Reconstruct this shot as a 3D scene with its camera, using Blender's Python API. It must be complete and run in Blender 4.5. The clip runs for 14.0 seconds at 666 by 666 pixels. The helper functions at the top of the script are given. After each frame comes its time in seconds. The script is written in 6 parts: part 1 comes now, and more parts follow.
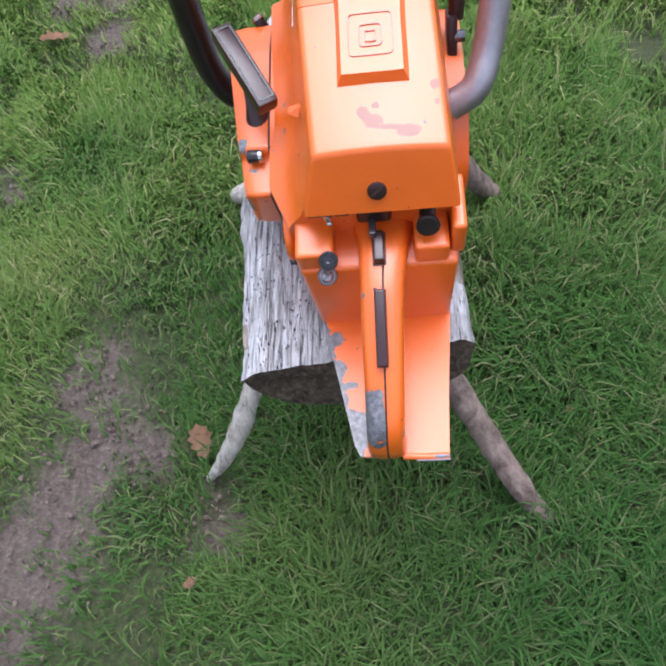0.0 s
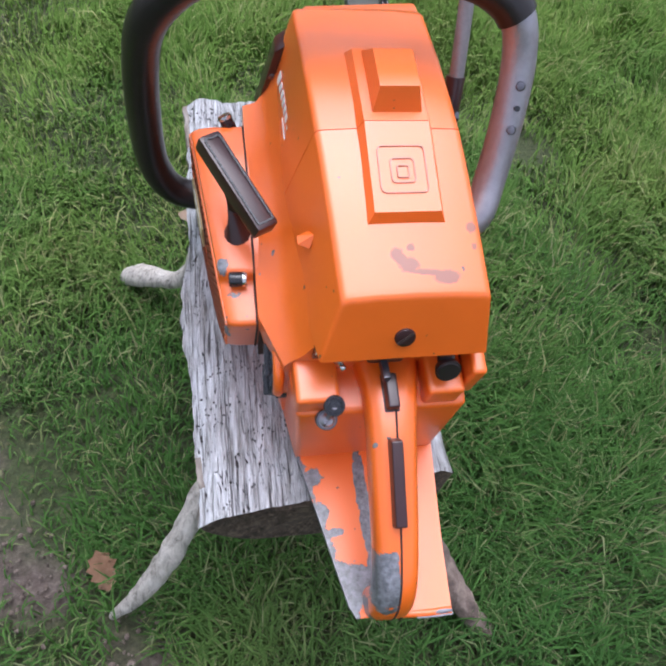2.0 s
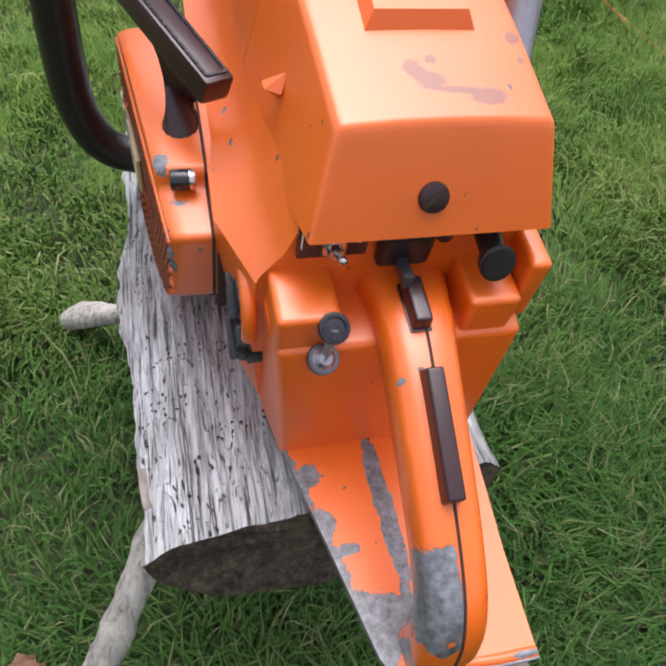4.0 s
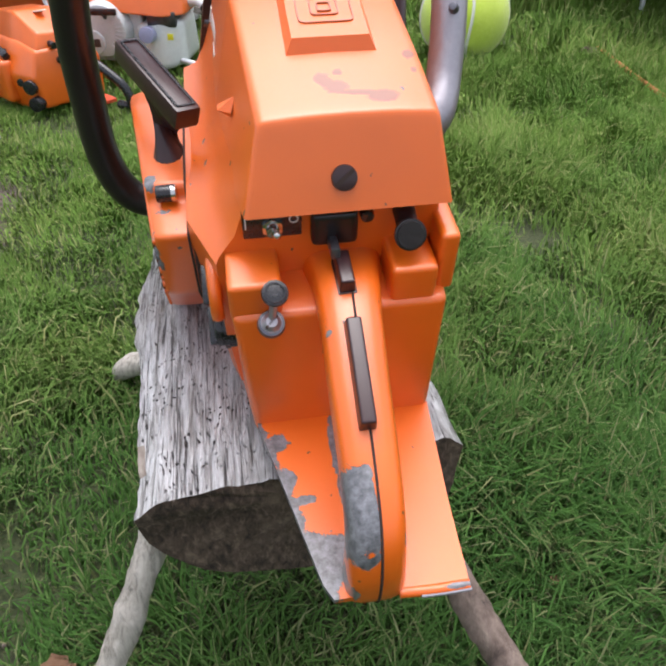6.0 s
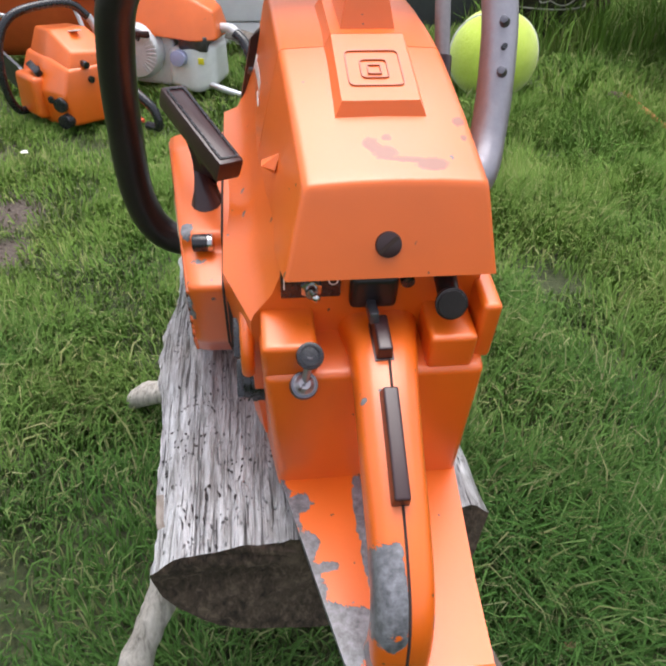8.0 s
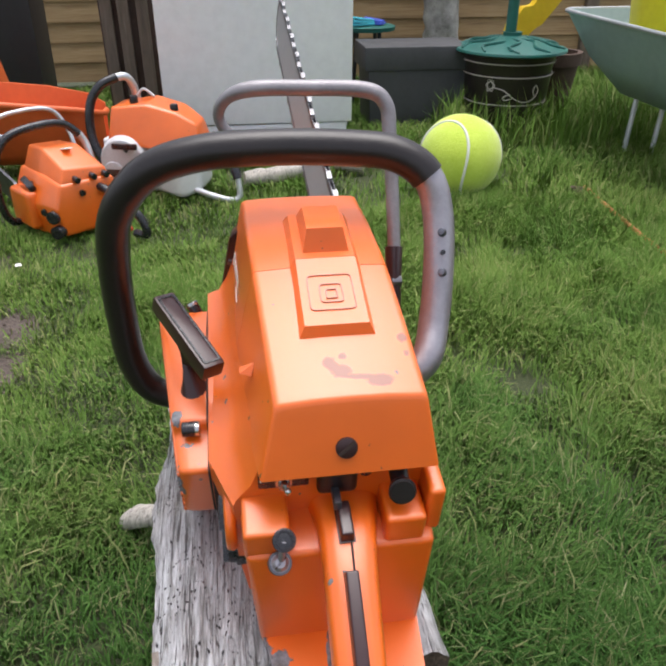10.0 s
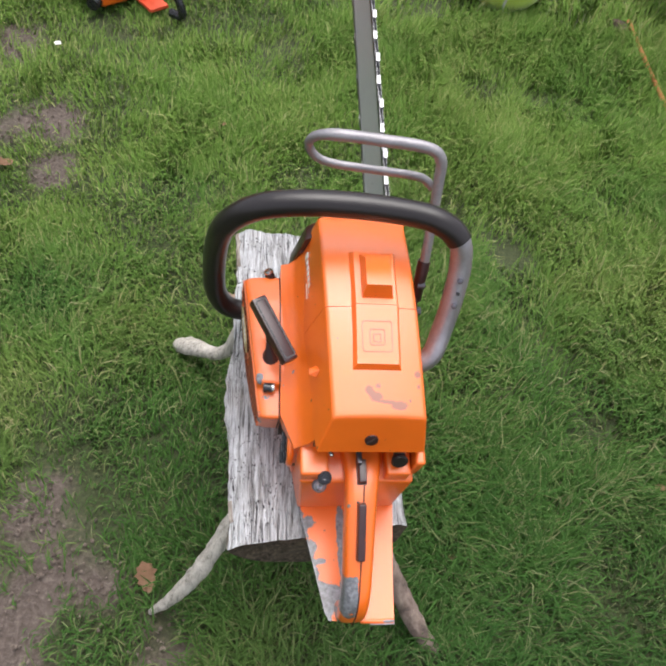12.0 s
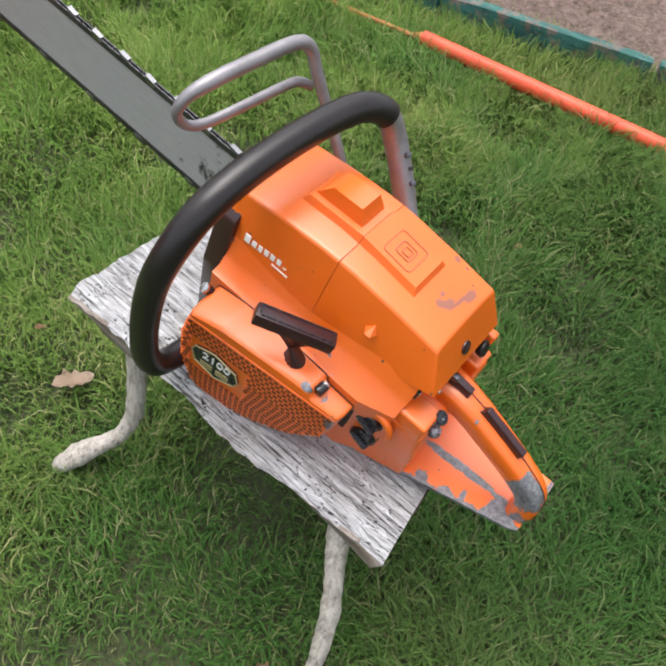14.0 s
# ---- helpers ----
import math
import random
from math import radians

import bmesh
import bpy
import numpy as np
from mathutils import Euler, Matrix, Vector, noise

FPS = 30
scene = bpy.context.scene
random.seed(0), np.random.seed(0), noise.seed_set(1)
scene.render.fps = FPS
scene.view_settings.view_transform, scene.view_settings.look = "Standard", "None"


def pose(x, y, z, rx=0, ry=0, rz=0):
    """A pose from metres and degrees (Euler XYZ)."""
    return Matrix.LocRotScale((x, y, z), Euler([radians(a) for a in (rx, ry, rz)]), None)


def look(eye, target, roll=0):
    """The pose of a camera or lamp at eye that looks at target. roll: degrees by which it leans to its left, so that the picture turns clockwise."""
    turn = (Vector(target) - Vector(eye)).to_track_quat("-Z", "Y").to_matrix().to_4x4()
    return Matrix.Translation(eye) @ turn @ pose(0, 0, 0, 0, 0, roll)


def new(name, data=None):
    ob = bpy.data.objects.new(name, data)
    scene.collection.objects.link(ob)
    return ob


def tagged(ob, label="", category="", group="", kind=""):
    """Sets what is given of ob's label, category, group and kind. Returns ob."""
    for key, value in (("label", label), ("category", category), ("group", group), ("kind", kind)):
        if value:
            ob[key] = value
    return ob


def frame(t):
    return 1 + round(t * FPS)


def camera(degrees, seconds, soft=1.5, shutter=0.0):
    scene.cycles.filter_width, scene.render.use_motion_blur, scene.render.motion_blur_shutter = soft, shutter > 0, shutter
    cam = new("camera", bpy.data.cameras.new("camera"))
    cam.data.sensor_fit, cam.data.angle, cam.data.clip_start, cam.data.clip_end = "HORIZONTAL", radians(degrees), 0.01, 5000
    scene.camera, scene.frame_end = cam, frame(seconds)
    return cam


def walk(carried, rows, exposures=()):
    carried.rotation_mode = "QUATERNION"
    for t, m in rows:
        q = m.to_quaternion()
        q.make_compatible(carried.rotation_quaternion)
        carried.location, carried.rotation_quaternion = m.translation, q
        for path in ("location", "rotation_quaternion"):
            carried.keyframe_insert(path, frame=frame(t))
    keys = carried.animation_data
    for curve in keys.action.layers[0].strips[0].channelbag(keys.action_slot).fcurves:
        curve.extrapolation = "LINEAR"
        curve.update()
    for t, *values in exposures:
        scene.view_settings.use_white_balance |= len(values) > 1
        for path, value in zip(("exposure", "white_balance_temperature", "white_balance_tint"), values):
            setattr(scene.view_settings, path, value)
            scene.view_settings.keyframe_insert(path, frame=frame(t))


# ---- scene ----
cam = camera(51.6, 14.0, 2.5)
PATH = [
    (0, (0.11, -0.386, 0.96), (-0.099, 0.634, -0.747), -13.2),
    (0.5, (0.058, -0.357, 0.953), (0.001, 0.705, -0.741), -9.7),
    (1, (0.002, -0.311, 0.944), (0.122, 0.753, -0.745), 1.0),
    (1.5, (-0.031, -0.284, 0.949), (0.236, 0.809, -0.704), 6.8),
    (2, (-0.035, -0.271, 0.949), (0.283, 0.823, -0.695), 10.3),
    (2.5, (-0.041, -0.235, 0.969), (0.271, 0.88, -0.661), 10.2),
    (3, (-0.038, -0.258, 0.921), (0.267, 0.83, -0.729), 10.9),
    (3.5, (-0.024, -0.297, 0.765), (0.297, 0.91, -0.798), 8.1),
    (4, (-0.028, -0.267, 0.73), (0.394, 1.082, -0.684), 6.8),
    (4.2, (-0.024, -0.293, 0.737), (0.395, 1.102, -0.633), 5.6),
    (6.3, (0.036, -0.383, 0.719), (0.23, 1.218, -0.464), -1.0),
    (6.5, (0.026, -0.373, 0.728), (0.222, 1.24, -0.437), 0.2),
    (7, (0.019, -0.355, 0.733), (0.207, 1.258, -0.434), 0.9),
    (7.2, (0.021, -0.356, 0.733), (0.206, 1.258, -0.434), 0.9),
    (9.3, (0.019, -0.36, 0.791), (0.255, 1.301, -0.298), 1.6),
    (9.5, (0.029, -0.378, 0.819), (0.262, 1.339, -0.179), 0.1),
    (10, (0.032, -0.378, 0.855), (0.276, 1.335, -0.148), 0.1),
    (10.2, (0.024, -0.369, 0.876), (0.286, 1.343, -0.124), 1.9),
    (10.5, (0.023, -0.338, 0.9), (0.335, 1.309, -0.191), 3.5),
    (10.7, (0.012, -0.313, 0.948), (0.311, 1.328, -0.155), 4.3),
    (11, (0.011, -0.291, 1.036), (0.213, 1.064, -0.42), 3.7),
    (11.5, (-0.021, -0.349, 1.241), (0.131, 0.773, -0.407), 5.9),
    (12, (-0.059, -0.369, 1.238), (0.212, 0.804, -0.359), 12.2),
    (12.5, (-0.132, -0.256, 1.198), (0.44, 0.889, -0.339), 17.0),
    (13, (-0.275, -0.146, 1.23), (0.635, 0.362, -0.477), 24.0),
    (13.5, (-0.334, -0.2, 1.256), (0.58, 0.452, -0.399), 12.0),
    (14, (-0.331, -0.128, 1.115), (0.655, 0.524, -0.498), 7.2),
]
EXPOSURES = [(0.0, 0.96, 5750, 15), (1.5, 0.84, 5750, 15), (3.5, 0.84, 6200, 14), (7.0, 0.92, 6400, 12), (9.5, 0.84, 6450, 12), (10.0, 0.78, 6450, 12), (11.0, 0.72, 6480, 11), (12.0, 0.88, 6500, 10), (14.0, 0.98, 6550, 10)]
walk(cam, [(t, look(eye, target, roll)) for t, eye, target, roll in PATH], EXPOSURES)

# ---- daylight: overcast sky ----
world = bpy.data.worlds.new("sky")
scene.world = world
world.use_nodes = True
wn = world.node_tree.nodes
wl = world.node_tree.links
sky = wn.new("ShaderNodeTexSky")
sky.sky_type = "NISHITA"
sky.sun_disc = False
sky.sun_elevation = radians(80)
sky.sun_rotation = radians(15)
sky.dust_density = 4.0
sky.air_density = 1.0
soft_sky = wn.new("ShaderNodeHueSaturation")
soft_sky.inputs["Saturation"].default_value = 0.35
wl.new(sky.outputs[0], soft_sky.inputs["Color"])
wl.new(soft_sky.outputs[0], wn["Background"].inputs["Color"])
wn["Background"].inputs["Strength"].default_value = 0.15

sun_data = bpy.data.lights.new("sun", "SUN")
sun_data.energy = 1.15
sun_data.angle = radians(55)
sun_data.color = (1.0, 0.975, 0.96)
sun = new("sun", sun_data)
sun.matrix_world = look((0.30, 0.45, 3.0), (0, 0, 0))


# ---- materials ----
def material(name, base=(0.5, 0.5, 0.5), rough=0.5, metal=0.0, spec=0.5):
    m = bpy.data.materials.new(name)
    m.use_nodes = True
    p = m.node_tree.nodes["Principled BSDF"]
    p.inputs["Base Color"].default_value = (*base, 1)
    p.inputs["Roughness"].default_value = rough
    p.inputs["Metallic"].default_value = metal
    p.inputs["Specular IOR Level"].default_value = spec
    return m, m.node_tree.nodes, m.node_tree.links, p


def coords(n, l, scale=(1, 1, 1), kind="Object", rot=(0, 0, 0)):
    c = n.new("ShaderNodeTexCoord")
    mp = n.new("ShaderNodeMapping")
    mp.inputs["Scale"].default_value = scale
    mp.inputs["Rotation"].default_value = rot
    l.new(c.outputs[kind], mp.inputs[0])
    return mp.outputs[0]


def tex_noise(n, l, vec, scale, detail=4.0, rough=0.6, distort=0.0):
    t = n.new("ShaderNodeTexNoise")
    t.inputs["Scale"].default_value = scale
    t.inputs["Detail"].default_value = detail
    t.inputs["Roughness"].default_value = rough
    t.inputs["Distortion"].default_value = distort
    l.new(vec, t.inputs["Vector"])
    return t.outputs[0]


def ramp(n, l, fac, stops):
    r = n.new("ShaderNodeValToRGB")
    e = r.color_ramp.elements
    e[0].position, e[0].color = stops[0][0], (*stops[0][1], 1)
    e[1].position, e[1].color = stops[-1][0], (*stops[-1][1], 1)
    for pos, col in stops[1:-1]:
        k = e.new(pos)
        k.color = (*col, 1)
    l.new(fac, r.inputs[0])
    return r.outputs[0]


def mix(n, l, fac, a, b, mode="MIX"):
    x = n.new("ShaderNodeMix")
    x.data_type = "RGBA"
    x.blend_type = mode
    for sock, val in ((x.inputs[0], fac), (x.inputs[6], a), (x.inputs[7], b)):
        if isinstance(val, (int, float)):
            sock.default_value = val
        elif isinstance(val, tuple):
            sock.default_value = (*val, 1)
        else:
            l.new(val, sock)
    return x.outputs[2]


def calc(n, l, op, a, b=0.0, c=0.0):
    x = n.new("ShaderNodeMath")
    x.operation = op
    for sock, val in zip(x.inputs, (a, b, c)):
        if isinstance(val, (int, float)):
            sock.default_value = val
        else:
            l.new(val, sock)
    return x.outputs[0]


def bump(n, l, p, height, strength=0.3, dist=0.002):
    b = n.new("ShaderNodeBump")
    b.inputs["Strength"].default_value = strength
    b.inputs["Distance"].default_value = dist
    l.new(height, b.inputs["Height"])
    l.new(b.outputs[0], p.inputs["Normal"])


def speckled(name, a, b, rough, metal=0.0, scale=40, spec=0.5, bumps=0.15, dist=0.001, rspread=0.12):
    """A plain painted or moulded surface with two scales of variation."""
    m, n, l, p = material(name, a, rough, metal, spec)
    v = coords(n, l)
    big = tex_noise(n, l, v, scale * 0.25, 3)
    fine = tex_noise(n, l, v, scale * 4, 5)
    col = ramp(n, l, big, [(0.3, a), (0.7, b)])
    p_col = mix(n, l, 0.25, col, ramp(n, l, fine, [(0.3, tuple(x * 0.7 for x in a)), (0.7, b)]))
    l.new(p_col, p.inputs["Base Color"])
    r = calc(n, l, "MULTIPLY_ADD", fine, rspread, rough - rspread * 0.5)
    l.new(r, p.inputs["Roughness"])
    bump(n, l, p, fine, bumps, dist)
    return m


ORANGE = (0.86, 0.146, 0.004)


def orange_paint(name, chips=None, stain=None, rough=0.36, base=ORANGE):
    """Glossy orange enamel; chips: (node builder) gives a mask where grey cast metal shows."""
    m, n, l, p = material(name, base, rough)
    v = coords(n, l)
    big = tex_noise(n, l, v, 9, 3)
    fine = tex_noise(n, l, v, 260, 4)
    dark = tuple(x * 0.82 for x in base)
    col = ramp(n, l, big, [(0.3, dark), (0.75, base)])
    specks = ramp(n, l, tex_noise(n, l, v, 120, 2, 0.4), [(0.232, (1, 1, 1)), (0.247, (0, 0, 0))])
    col = mix(n, l, specks, col, (0.09, 0.05, 0.04))
    rgh = calc(n, l, "MULTIPLY_ADD", big, 0.18, rough - 0.09)
    if stain:
        s = stain(n, l, v)
        col = mix(n, l, s, col, (0.085, 0.065, 0.06))
        rgh = calc(n, l, "MULTIPLY_ADD", s, 0.3, rgh)
    if chips:
        k = chips(n, l, v)
        metal_col = ramp(n, l, tex_noise(n, l, v, 160, 5, 0.7), [(0.3, (0.03, 0.03, 0.036)), (0.7, (0.25, 0.255, 0.28))])
        col = mix(n, l, k, col, metal_col)
        rgh = calc(n, l, "MULTIPLY_ADD", k, 0.12, rgh)
        bump(n, l, p, calc(n, l, "MULTIPLY_ADD", k, -1.0, calc(n, l, "MULTIPLY", fine, 0.15)), 0.6, 0.0012)
    else:
        bump(n, l, p, fine, 0.06, 0.0006)
    l.new(col, p.inputs["Base Color"])
    l.new(rgh, p.inputs["Roughness"])
    p.inputs["Coat Weight"].default_value = 0.7
    p.inputs["Coat IOR"].default_value = 1.6
    p.inputs["Coat Roughness"].default_value = 0.36
    return m


def sep(n, l, v):
    s = n.new("ShaderNodeSeparateXYZ")
    l.new(v, s.inputs[0])
    return s.outputs


def blob(n, l, v, centre, size):
    """1 at the centre, 0 at the size's distance on each axis."""
    mp = n.new("ShaderNodeMapping")
    mp.inputs["Location"].default_value = tuple(-c / s for c, s in zip(centre, size))
    mp.inputs["Scale"].default_value = tuple(1 / s for s in size)
    l.new(v, mp.inputs[0])
    g = n.new("ShaderNodeTexGradient")
    g.gradient_type = "SPHERICAL"
    l.new(mp.outputs[0], g.inputs[0])
    return g.outputs[1]


def over(n, l, value, low, high):
    x = n.new("ShaderNodeMapRange")
    x.inputs[1].default_value, x.inputs[2].default_value = low, high
    l.new(value, x.inputs[0])
    return x.outputs[0]


def summed(n, l, items):
    t = items[0]
    for x in items[1:]:
        t = calc(n, l, "ADD", t, x)
    return t


def cover_stain(n, l, v):
    """Small separate grey stains near the cover's rear edge."""
    spots = summed(n, l, [blob(n, l, v, c, r) for c, r in (
        ((-0.0033, 0.0665, 0.212), (0.0105, 0.0085, 0.05)), ((-0.011, 0.0738, 0.213), (0.0070, 0.0075, 0.05)), ((-0.001, 0.0785, 0.213), (0.0045, 0.004, 0.05)),
        ((0.0236, 0.0572, 0.211), (0.0140, 0.0075, 0.05)), ((0.009, 0.0610, 0.211), (0.0110, 0.0032, 0.05)), ((0.0451, 0.0921, 0.216), (0.0055, 0.006, 0.05)), ((0.0458, 0.0785, 0.214), (0.0028, 0.0036, 0.05)))])
    ragged = tex_noise(n, l, v, 210, 4, 0.7)
    return calc(n, l, "MULTIPLY", over(n, l, calc(n, l, "MULTIPLY_ADD", ragged, 0.8, spots), 0.62, 0.84), 0.72)


def guard_chips(n, l, v):
    """Bare metal along the left lip, the wiped strip beside the grip and the rear end."""
    x, y, z = sep(n, l, v)
    lip = calc(n, l, "MULTIPLY_ADD", y, 0.2233, x)
    lip = over(n, l, lip, -0.0615, -0.0725)
    wipe = blob(n, l, v, (-0.0155, -0.060, 0.0), (0.0088, 0.082, 0.06))
    spots = [calc(n, l, "MULTIPLY", blob(n, l, v, c, r), k) for c, r, k in (
        ((-0.055, -0.031, 0.0), (0.010, 0.012, 0.05), 0.5), ((-0.052, -0.066, 0.0), (0.011, 0.013, 0.05), 0.5), ((-0.042, -0.084, 0.0), (0.010, 0.007, 0.05), 0.6),
        ((-0.032, -0.130, 0.01), (0.026, 0.026, 0.05), 1.0), ((0.051, -0.140, 0.012), (0.004, 0.016, 0.03), 0.8), ((0.04, -0.158, 0.010), (0.02, 0.003, 0.01), 0.8))]
    ragged = tex_noise(n, l, v, 62, 6, 0.68)
    scrape = tex_noise(n, l, coords(n, l, (420, 26, 60)), 1.0, 3, 0.6)
    ragged = calc(n, l, "MULTIPLY_ADD", calc(n, l, "SUBTRACT", scrape, 0.5), 0.25, ragged)
    total = summed(n, l, [calc(n, l, "MULTIPLY", lip, 0.42), calc(n, l, "MULTIPLY", wipe, 1.0), ragged] + spots)
    return over(n, l, total, 0.80, 0.825)


def grip_chips(n, l, v):
    x, y, z = sep(n, l, v)
    left = over(n, l, x, -0.005, -0.011)
    end = calc(n, l, "MULTIPLY", blob(n, l, v, (-0.017, -0.128, 0.062), (0.022, 0.038, 0.044)), left)
    low = blob(n, l, v, (-0.027, -0.150, 0.018), (0.010, 0.02, 0.02))
    side = blob(n, l, v, (0.008, -0.152, 0.058), (0.006, 0.02, 0.012))
    spot = blob(n, l, v, (-0.022, -0.035, 0.112), (0.004, 0.004, 0.008))
    ragged = tex_noise(n, l, v, 85, 5, 0.65)
    return over(n, l, summed(n, l, [calc(n, l, "MULTIPLY", end, 1.3), calc(n, l, "MULTIPLY", low, 1.0), calc(n, l, "MULTIPLY", side, 0.8), calc(n, l, "MULTIPLY", spot, 0.6), ragged]), 0.84, 0.865)


def starter_chips(n, l, v):
    a = blob(n, l, v, (-0.130, 0.080, 0.085), (0.007, 0.014, 0.045))
    b = blob(n, l, v, (-0.130, 0.122, 0.118), (0.008, 0.012, 0.012))
    c = blob(n, l, v, (-0.123, 0.100, 0.108), (0.012, 0.008, 0.008))
    ragged = tex_noise(n, l, v, 120, 4, 0.65)
    return over(n, l, summed(n, l, [calc(n, l, "MULTIPLY", a, 0.6), calc(n, l, "MULTIPLY", b, 0.75), calc(n, l, "MULTIPLY", c, 0.5), ragged]), 0.82, 0.85)


def shell_chips(n, l, v):
    a = blob(n, l, v, (-0.0875, 0.157, 0.124), (0.005, 0.006, 0.01))
    b = blob(n, l, v, (-0.0865, 0.128, 0.124), (0.0055, 0.007, 0.01))
    c = blob(n, l, v, (-0.100, 0.112, 0.12), (0.004, 0.006, 0.008))
    ragged = tex_noise(n, l, v, 130, 4, 0.65)
    return over(n, l, summed(n, l, [a, b, calc(n, l, "MULTIPLY", c, 0.7), ragged]), 1.0, 1.04)


M_SHELL = orange_paint("orange_chipped_shell", chips=shell_chips)
M_COVER = orange_paint("orange_cover", stain=cover_stain)
M_ORANGE = orange_paint("orange_enamel")
M_GUARD = orange_paint("orange_chipped_guard", chips=guard_chips, rough=0.42)
M_GRIP = orange_paint("orange_chipped_grip", chips=grip_chips)
M_STARTER = orange_paint("orange_starter", chips=starter_chips, rough=0.4)
M_RUBBER = speckled("black_rubber", (0.010, 0.008, 0.009), (0.02, 0.015, 0.016), 0.33, 0, 60, 0.5, 0.2)
M_PLASTIC = speckled("brown_black_plastic", (0.026, 0.009, 0.011), (0.042, 0.014, 0.016), 0.30, 0, 60, 0.6, 0.10)
M_BLACK = speckled("black_plastic", (0.010, 0.010, 0.013), (0.018, 0.018, 0.024), 0.27, 0, 60, 0.6, 0.1)
M_TUBE = speckled("worn_aluminium_tube", (0.30, 0.29, 0.33), (0.45, 0.43, 0.47), 0.42, 0.75, 50, 0.5, 0.3, 0.0008, 0.25)
M_ROD = speckled("dull_guard_rod", (0.22, 0.21, 0.22), (0.36, 0.34, 0.36), 0.5, 0.6, 70, 0.5, 0.3, 0.0006, 0.2)
M_CHROME = speckled("chrome", (0.5, 0.49, 0.49), (0.7, 0.69, 0.68), 0.24, 1.0, 60, 0.5, 0.05, 0.0004, 0.08)
M_STEEL = speckled("dark_bolt_steel", (0.10, 0.10, 0.12), (0.22, 0.22, 0.25), 0.35, 0.8, 80)
M_CHAIN = speckled("oily_chain_steel", (0.05, 0.05, 0.055), (0.14, 0.14, 0.15), 0.35, 0.8, 120)
M_CUTTER = speckled("bright_cutter_steel", (0.09, 0.09, 0.10), (0.42, 0.42, 0.44), 0.34, 0.9, 120)
M_WHITE = speckled("white_print", (0.82, 0.8, 0.76), (0.9, 0.88, 0.85), 0.5, 0, 60)
M_SEAM = speckled("seam_shadow_gap", (0.03, 0.016, 0.012), (0.05, 0.025, 0.02), 0.8, 0, 60)
M_VENT = speckled("vent_slot_shade", (0.16, 0.035, 0.008), (0.22, 0.05, 0.012), 0.7, 0, 60)
M_BRASS = speckled("gold_badge_border", (0.5, 0.4, 0.2), (0.6, 0.5, 0.28), 0.4, 0.5, 60)


def bar_steel():
    m, n, l, p = material("satin_bar_steel", (0.33, 0.33, 0.35), 0.42, 0.35)
    scratch = tex_noise(n, l, coords(n, l, (40, 6, 160)), 6, 5, 0.7)
    blot = tex_noise(n, l, coords(n, l), 14, 5, 0.7)
    col = ramp(n, l, scratch, [(0.3, (0.34, 0.34, 0.36)), (0.7, (0.48, 0.48, 0.50))])
    near = blob(n, l, coords(n, l), (0.055, 0.36, 0.03), (0.3, 0.2, 0.12))
    dirt = over(n, l, calc(n, l, "MULTIPLY_ADD", near, 0.3, blot), 0.66, 0.74)
    l.new(mix(n, l, dirt, col, (0.03, 0.028, 0.03)), p.inputs["Base Color"])
    l.new(calc(n, l, "MULTIPLY_ADD", scratch, 0.2, 0.34), p.inputs["Roughness"])
    bump(n, l, p, scratch, 0.1, 0.0005)
    return m


M_BAR = bar_steel()


